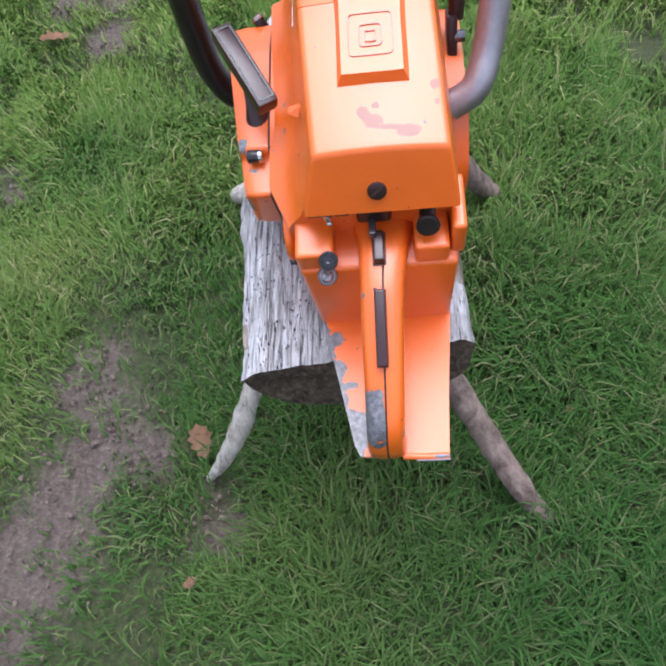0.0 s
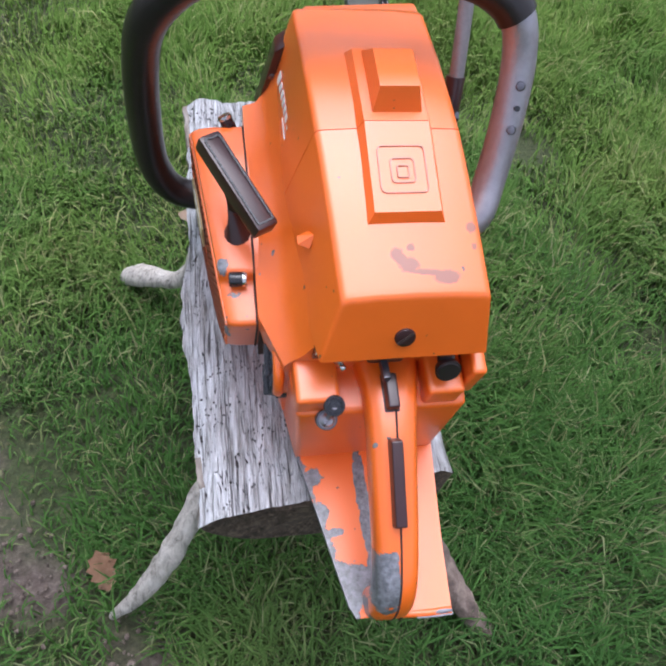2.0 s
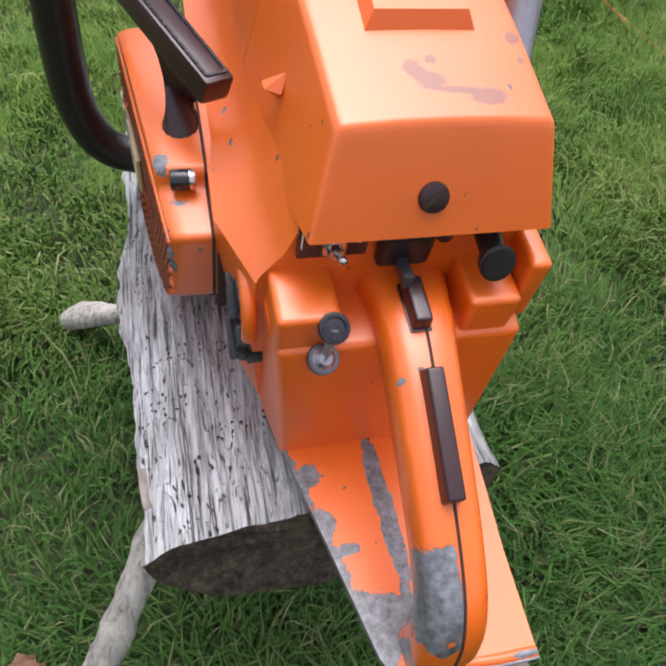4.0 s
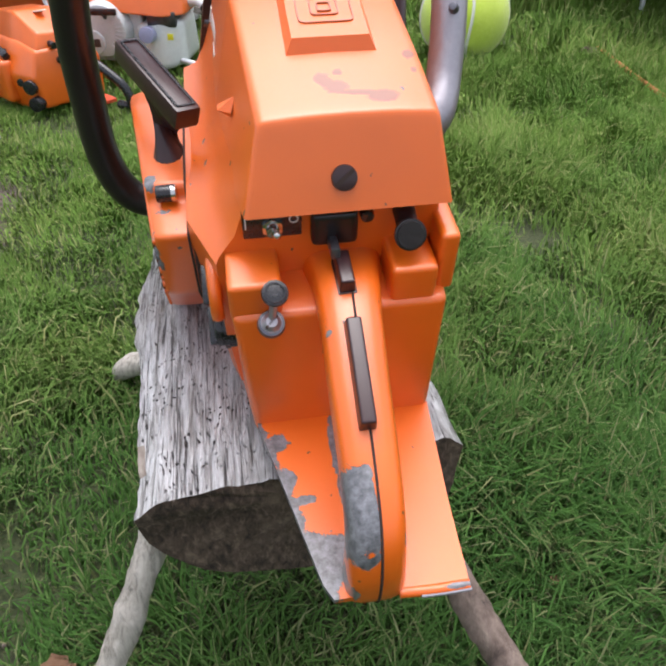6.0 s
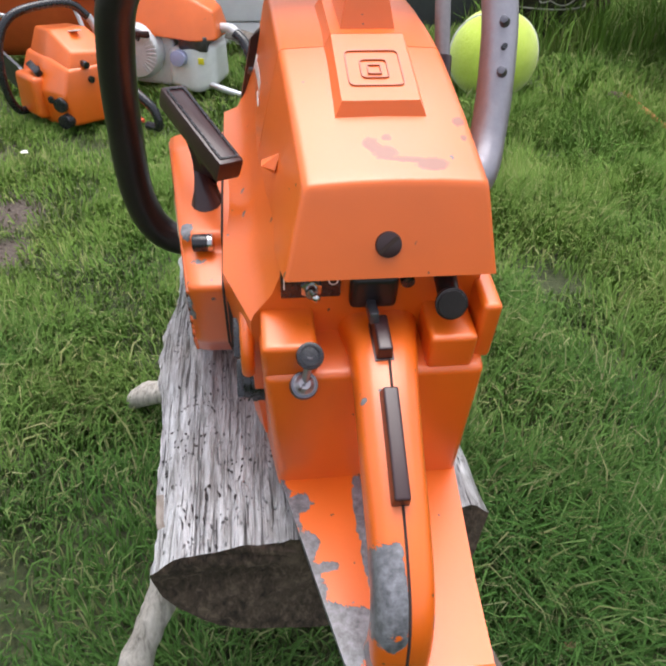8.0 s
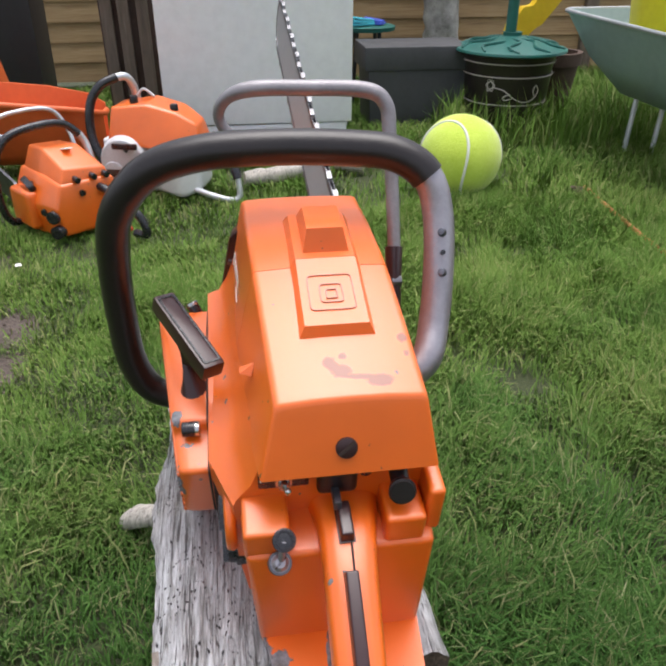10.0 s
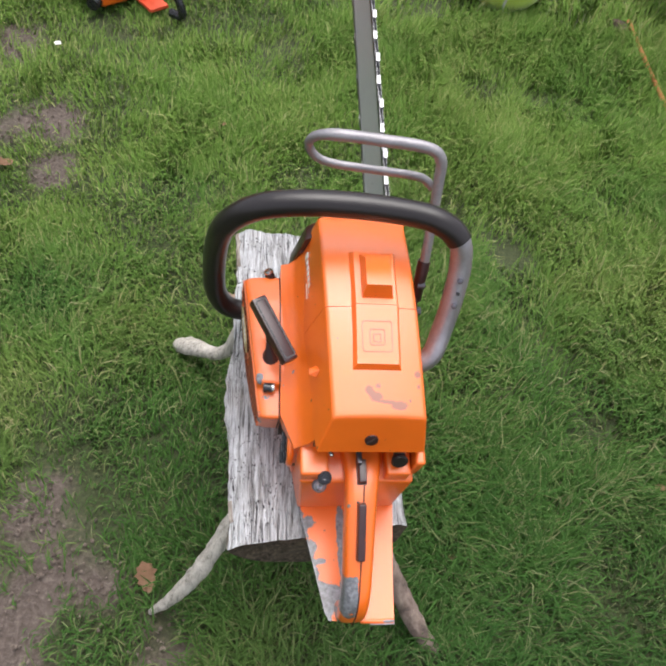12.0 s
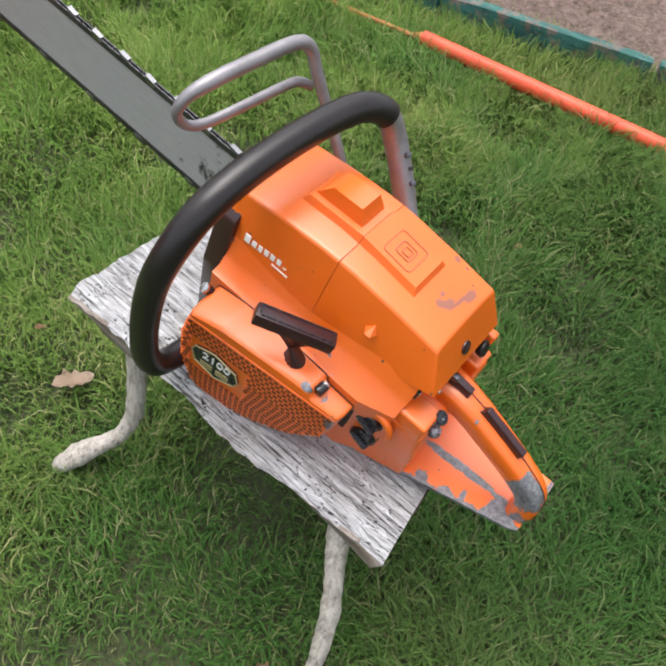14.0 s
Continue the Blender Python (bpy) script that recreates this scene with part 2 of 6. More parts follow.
def weathered_top():
    """Silver-grey weathered split wood, grain along y, worm holes, damp sheen."""
    m, n, l, p = material("weathered_grey_wood", (0.4, 0.4, 0.4), 0.5)
    v = coords(n, l)
    grain = tex_noise(n, l, coords(n, l, (170, 13, 60)), 1.0, 6, 0.7, 0.9)
    fibre = tex_noise(n, l, coords(n, l, (480, 40, 200)), 1.0, 4, 0.65)
    tone = tex_noise(n, l, v, 10, 4)
    col = ramp(n, l, grain, [(0.34, (0.05, 0.042, 0.04)), (0.43, (0.26, 0.25, 0.25)), (0.52, (0.56, 0.565, 0.59)), (0.68, (0.80, 0.81, 0.84))])
    col = mix(n, l, 0.35, col, ramp(n, l, fibre, [(0.35, (0.12, 0.11, 0.10)), (0.6, (0.72, 0.72, 0.73))]))
    crack = tex_noise(n, l, coords(n, l, (360, 10, 60)), 1.0, 3, 0.55, 1.2)
    lines = ramp(n, l, crack, [(0.36, (1, 1, 1)), (0.40, (0, 0, 0))])
    col = mix(n, l, calc(n, l, "MULTIPLY", lines, 0.8), col, (0.05, 0.04, 0.036))
    col = mix(n, l, over(n, l, tone, 0.54, 0.70), col, mix(n, l, 0.4, col, (0.28, 0.22, 0.15)))
    dull = tex_noise(n, l, coords(n, l, (9, 16, 9)), 1.0, 4, 0.6)
    col = mix(n, l, calc(n, l, "MULTIPLY", over(n, l, dull, 0.55, 0.68), 0.5), col, (0.12, 0.105, 0.10))
    holes = n.new("ShaderNodeTexVoronoi")
    holes.inputs["Scale"].default_value = 1.0
    warp = n.new("ShaderNodeVectorMath")
    warp.operation = "ADD"
    l.new(coords(n, l, (250, 120, 60)), warp.inputs[0])
    drift = n.new("ShaderNodeTexNoise")
    drift.inputs["Scale"].default_value = 30
    l.new(v, drift.inputs["Vector"])
    wide = n.new("ShaderNodeVectorMath")
    wide.operation = "SCALE"
    wide.inputs[3].default_value = 6.0
    l.new(drift.outputs[1], wide.inputs[0])
    l.new(wide.outputs[0], warp.inputs[1])
    l.new(warp.outputs[0], holes.inputs["Vector"])
    pits = ramp(n, l, holes.outputs[0], [(0.20, (1, 1, 1)), (0.30, (0, 0, 0))])
    patch = over(n, l, tex_noise(n, l, v, 26, 3), 0.44, 0.56)
    pits = calc(n, l, "MULTIPLY", pits, patch)
    col = mix(n, l, pits, col, (0.025, 0.02, 0.018))
    l.new(col, p.inputs["Base Color"])
    l.new(calc(n, l, "MULTIPLY_ADD", fibre, 0.3, 0.22), p.inputs["Roughness"])
    p.inputs["Specular IOR Level"].default_value = 0.75
    h = calc(n, l, "SUBTRACT", calc(n, l, "SUBTRACT", calc(n, l, "MULTIPLY_ADD", fibre, 0.3, grain), pits), calc(n, l, "MULTIPLY", lines, 0.6))
    bump(n, l, p, h, 1.0, 0.007)
    return m


def bark(name, a, b, rough=0.75, stretch=(90, 90, 20), low=0.3):
    m, n, l, p = material(name, a, rough)
    g = tex_noise(n, l, coords(n, l, stretch), 1.0, 6, 0.7, 0.5)
    t = tex_noise(n, l, coords(n, l), 25, 4)
    col = ramp(n, l, g, [(0.32, tuple(x * low for x in a)), (0.5, a), (0.75, b)])
    col = mix(n, l, over(n, l, t, 0.5, 0.75), col, mix(n, l, 0.6, col, b))
    l.new(col, p.inputs["Base Color"])
    bump(n, l, p, g, 0.8, 0.004)
    return m


M_LOG = weathered_top()
M_LOGSIDE = bark("log_side_bark", (0.20, 0.16, 0.13), (0.40, 0.37, 0.34), 0.7, (60, 12, 60))
M_LOGEND = bark("log_sawn_end", (0.075, 0.050, 0.036), (0.24, 0.175, 0.125), 0.9, (170, 60, 90), 0.2)
M_LEG = bark("barkless_branch", (0.44, 0.40, 0.35), (0.66, 0.62, 0.57), 0.55, (150, 150, 18), 0.35)
M_LEGBARK = bark("bark_branch", (0.17, 0.12, 0.10), (0.36, 0.28, 0.23), 0.75, (60, 60, 18))


def grass_blades():
    m, n, l, p = material("grass_blades", (0.06, 0.13, 0.02), 0.7, 0.0, 0.08)
    g = n.new("ShaderNodeNewGeometry")
    v = coords(n, l)
    field = tex_noise(n, l, v, 2.3, 4, 0.6)
    col = ramp(n, l, field, [(0.34, (0.066, 0.148, 0.034)), (0.5, (0.138, 0.205, 0.042)), (0.66, (0.255, 0.285, 0.085))])
    # Right of the stool deep green, left of it shade painted into the colour.
    green_and_shade = calc(n, l, "MULTIPLY_ADD", field, 0.7, blob(n, l, v, (0.50, 0.02, 0.0), (0.66, 0.85, 1.0)))
    green_and_shade = calc(n, l, "MAXIMUM", over(n, l, green_and_shade, 0.55, 0.95), over(n, l, calc(n, l, "MULTIPLY_ADD", field, 0.7, blob(n, l, v, (-0.2, 0.2, 0.0), (0.45, 0.5, 1.0))), 0.6, 1.05))
    col = mix(n, l, calc(n, l, "MULTIPLY", green_and_shade, 0.8), col, (0.035, 0.092, 0.015))
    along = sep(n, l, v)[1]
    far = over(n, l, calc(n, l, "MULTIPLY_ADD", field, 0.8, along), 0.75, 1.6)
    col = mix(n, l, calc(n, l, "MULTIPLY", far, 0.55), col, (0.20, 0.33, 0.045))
    # Foreground shade painted into the blade colour, strongest towards -y.
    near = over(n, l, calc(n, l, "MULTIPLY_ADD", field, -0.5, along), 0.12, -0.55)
    rnd = g.outputs["Random Per Island"]
    tint = ramp(n, l, rnd, [(0.0, (0.03, 0.09, 0.028)), (0.4, (0.070, 0.155, 0.034)), (0.75, (0.105, 0.225, 0.055)), (0.84, (0.24, 0.31, 0.12)), (0.91, (0.38, 0.32, 0.18)), (1.0, (0.46, 0.40, 0.26))])
    by_place = mix(n, l, calc(n, l, "MULTIPLY", near, 0.55), mix(n, l, 0.45, col, tint), (0.018, 0.070, 0.018))
    l.new(by_place, p.inputs["Base Color"])
    p.inputs["Subsurface Weight"].default_value = 0.0
    p.inputs["Transmission Weight"].default_value = 0.0
    return m


def ground_soil():
    m, n, l, p = material("lawn_soil", (0.08, 0.06, 0.04), 0.8)
    v = coords(n, l)
    a = n.new("ShaderNodeVertexColor")
    a.layer_name = "mud"
    fine = tex_noise(n, l, v, 110, 6, 0.7)
    mid = tex_noise(n, l, v, 16, 5, 0.6)
    turf = ramp(n, l, fine, [(0.3, (0.022, 0.03, 0.010)), (0.55, (0.05, 0.065, 0.02)), (0.8, (0.13, 0.12, 0.05))])
    soil = ramp(n, l, fine, [(0.3, (0.055, 0.040, 0.032)), (0.55, (0.125, 0.095, 0.080)), (0.8, (0.24, 0.20, 0.175))])
    mask = over(n, l, calc(n, l, "MULTIPLY_ADD", mid, 0.5, sep(n, l, a.outputs[0])[0]), 0.5, 0.8)
    l.new(mix(n, l, mask, turf, soil), p.inputs["Base Color"])
    bump(n, l, p, calc(n, l, "ADD", fine, mid), 0.8, 0.01)
    return m


M_CRUMB = bark("soil_crumb", (0.14, 0.105, 0.085), (0.26, 0.21, 0.18), 0.9, (60, 60, 60))
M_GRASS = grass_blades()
M_GROUND = ground_soil()


# ---- mesh helpers ----
def finish(bm, sharp=38, smooth=True):
    bmesh.ops.recalc_face_normals(bm, faces=bm.faces)
    for f in bm.faces:
        f.smooth = smooth
    for e in bm.edges:
        if len(e.link_faces) == 2 and e.calc_face_angle(0) > radians(sharp):
            e.smooth = False


def part(name, bm, mat, parent=None, label="", sharp=38):
    finish(bm, sharp)
    me = bpy.data.meshes.new(name)
    bm.to_mesh(me)
    bm.free()
    for m in (mat if isinstance(mat, (list, tuple)) else [mat]):
        me.materials.append(m)
    ob = new(name, me)
    if parent:
        ob.parent = parent
    if label:
        tagged(ob, label)
    return ob


def thing(name, m, label, category, group="", kind=""):
    ob = new(name)
    ob.empty_display_size = 0.05
    ob.matrix_world = m
    return tagged(ob, label, category, group, kind)


def shared(name, me, m, parent):
    ob = new(name, me)
    ob.parent = parent
    ob.matrix_local = m
    return ob


def bevelled(bm, geom_edges, off, seg=2):
    bmesh.ops.bevel(bm, geom=geom_edges, offset=off, segments=seg, profile=0.6, affect="EDGES", clamp_overlap=True)


def box(bm, size, m=Matrix(), bev=0.0, seg=2, taper=(1, 1)):
    """A box round the origin of m; taper: the top's size over the bottom's."""
    r = bmesh.ops.create_cube(bm, size=1)
    vs = r["verts"]
    for v in vs:
        k = taper if v.co.z > 0 else (1, 1)
        v.co = Vector((v.co.x * size[0] * k[0], v.co.y * size[1] * k[1], v.co.z * size[2]))
    if bev:
        es = list({e for v in vs for e in v.link_edges})
        r = bmesh.ops.bevel(bm, geom=es, offset=bev, segments=seg, profile=0.6, affect="EDGES", clamp_overlap=True)
        vs = list({v for f in r["faces"] for v in f.verts} | {v for v in vs if v.is_valid})
    bmesh.ops.transform(bm, matrix=m, verts=vs)
    return vs


def ring_loft(bm, rings, cap=True, closed=True):
    """Faces between rings of the same number of points."""
    made = [[bm.verts.new(p) for p in r] for r in rings]
    k = len(made[0])
    for a, b in zip(made, made[1:]):
        for i in range(k if closed else k - 1):
            bm.faces.new((a[i], a[(i + 1) % k], b[(i + 1) % k], b[i]))
    if cap:
        bm.faces.new(made[0][::-1])
        bm.faces.new(made[-1])
    return made


def spline(pts, n=8):
    """A smooth line through the points."""
    p = [Vector(q) for q in pts]
    p = [2 * p[0] - p[1]] + p + [2 * p[-1] - p[-2]]
    out = []
    for i in range(1, len(p) - 2):
        for s in range(n):
            t = s / n
            a, b, c, d = p[i - 1:i + 3]
            out.append(0.5 * (2 * b + (c - a) * t + (2 * a - 5 * b + 4 * c - d) * t * t + (3 * b - a - 3 * c + d) * t ** 3))
    return out + [p[-2]]


def sweep(bm, pts, radii, seg=14, flat=1.0, up=(0, 0, 1), wob=0.0):
    """A tube along pts with a radius at each; flat squeezes it on its second axis."""
    pts = [Vector(p) for p in pts]
    k = len(pts)
    rad = [radii] * k if isinstance(radii, (int, float)) else [radii[min(int(i * len(radii) / k), len(radii) - 1)] if len(radii) != k else radii[i] for i in range(k)]
    rings = []
    ref = Vector(up)
    for i, p in enumerate(pts):
        d = (pts[min(i + 1, k - 1)] - pts[max(i - 1, 0)]).normalized()
        side = d.cross(ref)
        if side.length < 1e-4:
            side = d.orthogonal()
        side.normalize()
        ref = side.cross(d).normalized()
        ring = []
        for j in range(seg):
            a = 2 * math.pi * j / seg
            r = rad[i]
            if wob:
                q = p + side * math.cos(a) * r + ref * math.sin(a) * r
                r *= 1 + wob * noise.noise(q * 38) + wob * 0.75 * noise.noise(q * 130) + wob * 0.4 * noise.noise(q * 320)
            ring.append(p + side * math.cos(a) * r + ref * math.sin(a) * r * flat)
        rings.append(ring)
    return ring_loft(bm, rings)


def lerp_list(vals, k):
    return [float(np.interp(i / (k - 1) * (len(vals) - 1), range(len(vals)), vals)) for i in range(k)]


def rod(bm, a, b, r, r2=None, seg=16, bev=0.0):
    a, b = Vector(a), Vector(b)
    d = b - a
    m = Matrix.Translation((a + b) / 2) @ d.to_track_quat("Z", "Y").to_matrix().to_4x4()
    g = bmesh.ops.create_cone(bm, cap_ends=True, segments=seg, radius1=r, radius2=r if r2 is None else r2, depth=d.length, matrix=m)
    if bev:
        es = [e for e in {e for v in g["verts"] for e in v.link_edges} if e.calc_face_angle(0) > radians(50)]
        bevelled(bm, es, bev, 2)


def prism(bm, outline, lo, hi, axis=0, inset=0.0):
    """A plate from an outline in the two other axes, from lo to hi along axis; inset shrinks the hi side."""
    c = Vector((sum(p[0] for p in outline) / len(outline), sum(p[1] for p in outline) / len(outline)))

    def put(p, h):
        q = [p[0], p[1]]
        q.insert(axis, h)
        return q
    a = [put(p, lo) for p in outline]
    b = [put(tuple(c + (Vector(p) - c) * (1 - inset)), hi) for p in outline]
    return ring_loft(bm, [a, b])


def round_poly(pts, r, n=4):
    """Rounds the corners of an outline."""
    out = []
    k = len(pts)
    for i in range(k):
        p, a, b = Vector(pts[i]), Vector(pts[i - 1]), Vector(pts[(i + 1) % k])
        u, v = a - p, b - p
        d = min(r, u.length * 0.45, v.length * 0.45)
        s, e = p + u.normalized() * d, p + v.normalized() * d
        for j in range(n + 1):
            t = j / n
            out.append(tuple((1 - t) ** 2 * s + 2 * t * (1 - t) * p + t * t * e))
    return out


def lettering(name, words, size, m, mat, parent, depth=0.0006):
    cu = bpy.data.curves.new(name, "FONT")
    cu.body, cu.size, cu.extrude, cu.align_x, cu.align_y = words, size, depth, "CENTER", "CENTER"
    tmp = bpy.data.objects.new(name, cu)
    me = bpy.data.meshes.new_from_object(tmp)
    bpy.data.objects.remove(tmp)
    me.name = name
    me.materials.clear()
    me.materials.append(mat)
    return shared(name, me, m, parent)


# ---- ground ----
MUD = [(-0.40, 0.10, 0.075), (-0.41, -0.02, 0.09), (-0.45, -0.17, 0.11), (-0.165, -0.105, 0.06), (-0.29, 0.0, 0.05), (-0.55, 1.25, 0.075), (-0.66, 1.20, 0.06), (-0.54, 1.02, 0.06), (-0.58, -0.30, 0.12), (-0.66, 0.58, 0.05), (-0.85, 0.75, 0.1), (-0.75, 1.55, 0.1)]


def mud_at(x, y):
    v = 0.0 * x
    for cx, cy, r in MUD:
        v = np.maximum(v, np.exp(-(((x - cx) / r) ** 2 + ((y - cy) / (r * 1.5)) ** 2)))
    return v * (0.82 + 0.4 * np.sin(31 * x + 5 * np.sin(13 * y)) * np.sin(27 * y + 4 * np.sin(17 * x)))


def build_ground():
    xs = np.concatenate([[-60, -20, -8, -4], np.linspace(-2.4, 3.2, 90), [5, 9, 20, 60]])
    ys = np.concatenate([[-60, -20, -6, -2.5], np.linspace(-1.4, 4.6, 96), [7, 12, 24, 60]])
    gx, gy = np.meshgrid(xs, ys)
    bm = bmesh.new()
    vs = []
    for x, y in zip(gx.ravel(), gy.ravel()):
        near = abs(x) < 3.3 and -1.5 < y < 4.7
        z = 0.008 * noise.noise((x * 5, y * 5, 0)) - 0.008 if near else -0.008
        vs.append(bm.verts.new((x, y, z)))
    w = len(xs)
    for j in range(len(ys) - 1):
        for i in range(w - 1):
            bm.faces.new((vs[j * w + i], vs[j * w + i + 1], vs[(j + 1) * w + i + 1], vs[(j + 1) * w + i]))
    ob = part("ground", bm, M_GROUND)
    col = ob.data.color_attributes.new("mud", "FLOAT_COLOR", "POINT")
    m = mud_at(gx.ravel(), gy.ravel())
    arr = np.ones((len(m), 4))
    arr[:, 0] = arr[:, 1] = arr[:, 2] = m
    col.data.foreach_set("color", arr.ravel())
    tagged(ob, "lawn soil with bare muddy patches between the grass", "ground", kind="structure")


build_ground()


def blades(name, count, xr, yr, length, width, label, lean=(0.5, 1.5), seed=1, keep=None):
    """Many bent grass blades, as one mesh."""
    rng = np.random.default_rng(seed)
    x = rng.uniform(*xr, count)
    y = rng.uniform(*yr, count)
    f1 = np.array([noise.noise((a * 3.1, b * 3.1, 1.7)) for a, b in zip(x[::1], y[::1])]) if count < 50000 else None
    if f1 is None:
        gx = np.linspace(*xr, 160)
        gy = np.linspace(*yr, 160)
        table = np.array([[noise.noise((a * 3.1, b * 3.1, 1.7)) + 0.6 * noise.noise((a * 9, b * 9, 4.2)) for a in gx] for b in gy])
        ang = np.array([[noise.noise((a * 4, b * 4, 9.7)) for a in gx] for b in gy])
        ix = np.clip(((x - xr[0]) / (xr[1] - xr[0]) * 159).astype(int), 0, 159)
        iy = np.clip(((y - yr[0]) / (yr[1] - yr[0]) * 159).astype(int), 0, 159)
        f1 = table[iy, ix]
        swirl = ang[iy, ix]
    else:
        swirl = f1
    ok = rng.uniform(0, 1, count) > mud_at(x, y) * 1.35 - 0.06
    if keep is not None:
        ok &= keep(x, y)
    ok &= rng.uniform(-0.75, 0.5, count) < f1 + 0.25
    x, y, f1, swirl = x[ok], y[ok], f1[ok], swirl[ok]
    k = len(x)
    by_place = np.clip(0.72 + 0.4 * (x - 0.1) + 0.5 * f1, 0.42, 1.5)
    ln = rng.uniform(*length, k) * by_place
    wd = rng.uniform(*width, k)
    a = swirl * 7 + rng.normal(0, 1.25, k)
    b = rng.uniform(*lean, k)
    dx, dy = np.cos(a), np.sin(a)
    sx, sy = -dy, dx
    roll = rng.uniform(-0.6, 0.6, k)
    co = np.zeros((k, 5, 3))
    z0 = -0.006
    for i, (t, wf) in enumerate(((0, 1), (0.55, 0.85))):
        bend = b * (0.35 if i else 0)
        h = ln * t * np.cos(bend)
        o = ln * t * np.sin(bend)
        for s, sg in ((0, -1), (1, 1)):
            j = i * 2 + s
            co[:, j, 0] = x + dx * o + sx * wd * wf * sg * 0.5
            co[:, j, 1] = y + dy * o + sy * wd * wf * sg * 0.5
            co[:, j, 2] = z0 + h + roll * wd * sg * 0.5
    h = ln * 0.55 * np.cos(b * 0.35) + ln * 0.45 * np.cos(b)
    o = ln * 0.55 * np.sin(b * 0.35) + ln * 0.45 * np.sin(b)
    co[:, 4, 0], co[:, 4, 1], co[:, 4, 2] = x + dx * o, y + dy * o, np.maximum(z0 + h, 0.001)
    base = np.arange(k)[:, None] * 5
    loops = (base + np.array([0, 1, 3, 2, 2, 3, 4])).ravel()
    me = bpy.data.meshes.new(name)
    me.vertices.add(k * 5)
    me.vertices.foreach_set("co", co.ravel())
    me.loops.add(k * 7)
    me.loops.foreach_set("vertex_index", loops.astype(np.int32))
    me.polygons.add(k * 2)
    starts = (np.arange(k)[:, None] * 7 + np.array([0, 4])).ravel()
    me.polygons.foreach_set("loop_start", starts.astype(np.int32))
    me.update(calc_edges=True)
    me.materials.append(M_GRASS)
    ob = new(name, me)
    return tagged(ob, label, "grass", kind="stuff")


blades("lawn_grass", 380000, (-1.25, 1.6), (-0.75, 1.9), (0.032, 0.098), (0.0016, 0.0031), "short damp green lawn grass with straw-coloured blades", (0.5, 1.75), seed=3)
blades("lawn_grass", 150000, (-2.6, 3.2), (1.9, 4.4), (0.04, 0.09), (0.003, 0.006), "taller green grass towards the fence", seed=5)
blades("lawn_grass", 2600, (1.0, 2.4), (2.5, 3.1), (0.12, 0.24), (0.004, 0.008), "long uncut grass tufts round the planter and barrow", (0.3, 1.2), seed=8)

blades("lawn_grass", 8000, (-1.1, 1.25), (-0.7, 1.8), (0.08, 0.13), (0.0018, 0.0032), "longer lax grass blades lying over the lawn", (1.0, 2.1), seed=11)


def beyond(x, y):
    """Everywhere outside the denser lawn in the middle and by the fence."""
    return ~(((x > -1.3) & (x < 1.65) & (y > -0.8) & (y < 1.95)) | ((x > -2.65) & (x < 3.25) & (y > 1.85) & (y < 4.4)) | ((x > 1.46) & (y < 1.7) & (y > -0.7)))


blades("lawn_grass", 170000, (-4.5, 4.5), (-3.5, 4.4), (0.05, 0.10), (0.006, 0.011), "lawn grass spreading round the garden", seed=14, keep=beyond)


def soil_crumbs():
    rng = np.random.default_rng(4)
    bm = bmesh.new()
    for cx, cy, r in MUD:
        for k in range(int(900 * r)):
            x, y = rng.normal(cx, r * 0.6), rng.normal(cy, r * 0.9)
            q = float(rng.uniform(0.0018, 0.0055))
            m = pose(x, y, q * 0.15, *rng.uniform(0, 180, 3)) @ Matrix.Diagonal((q, q * 0.8, q * 0.6, 1))
            bmesh.ops.create_icosphere(bm, subdivisions=1, radius=1, matrix=m)
    tagged(part("soil_crumbs", bm, M_CRUMB, sharp=20), "crumbs of bare soil on the muddy patches", "soil", kind="stuff")


soil_crumbs()

# ---- log stool ----
def log_top(y):
    return 0.338 + (y + 0.055) * 0.072


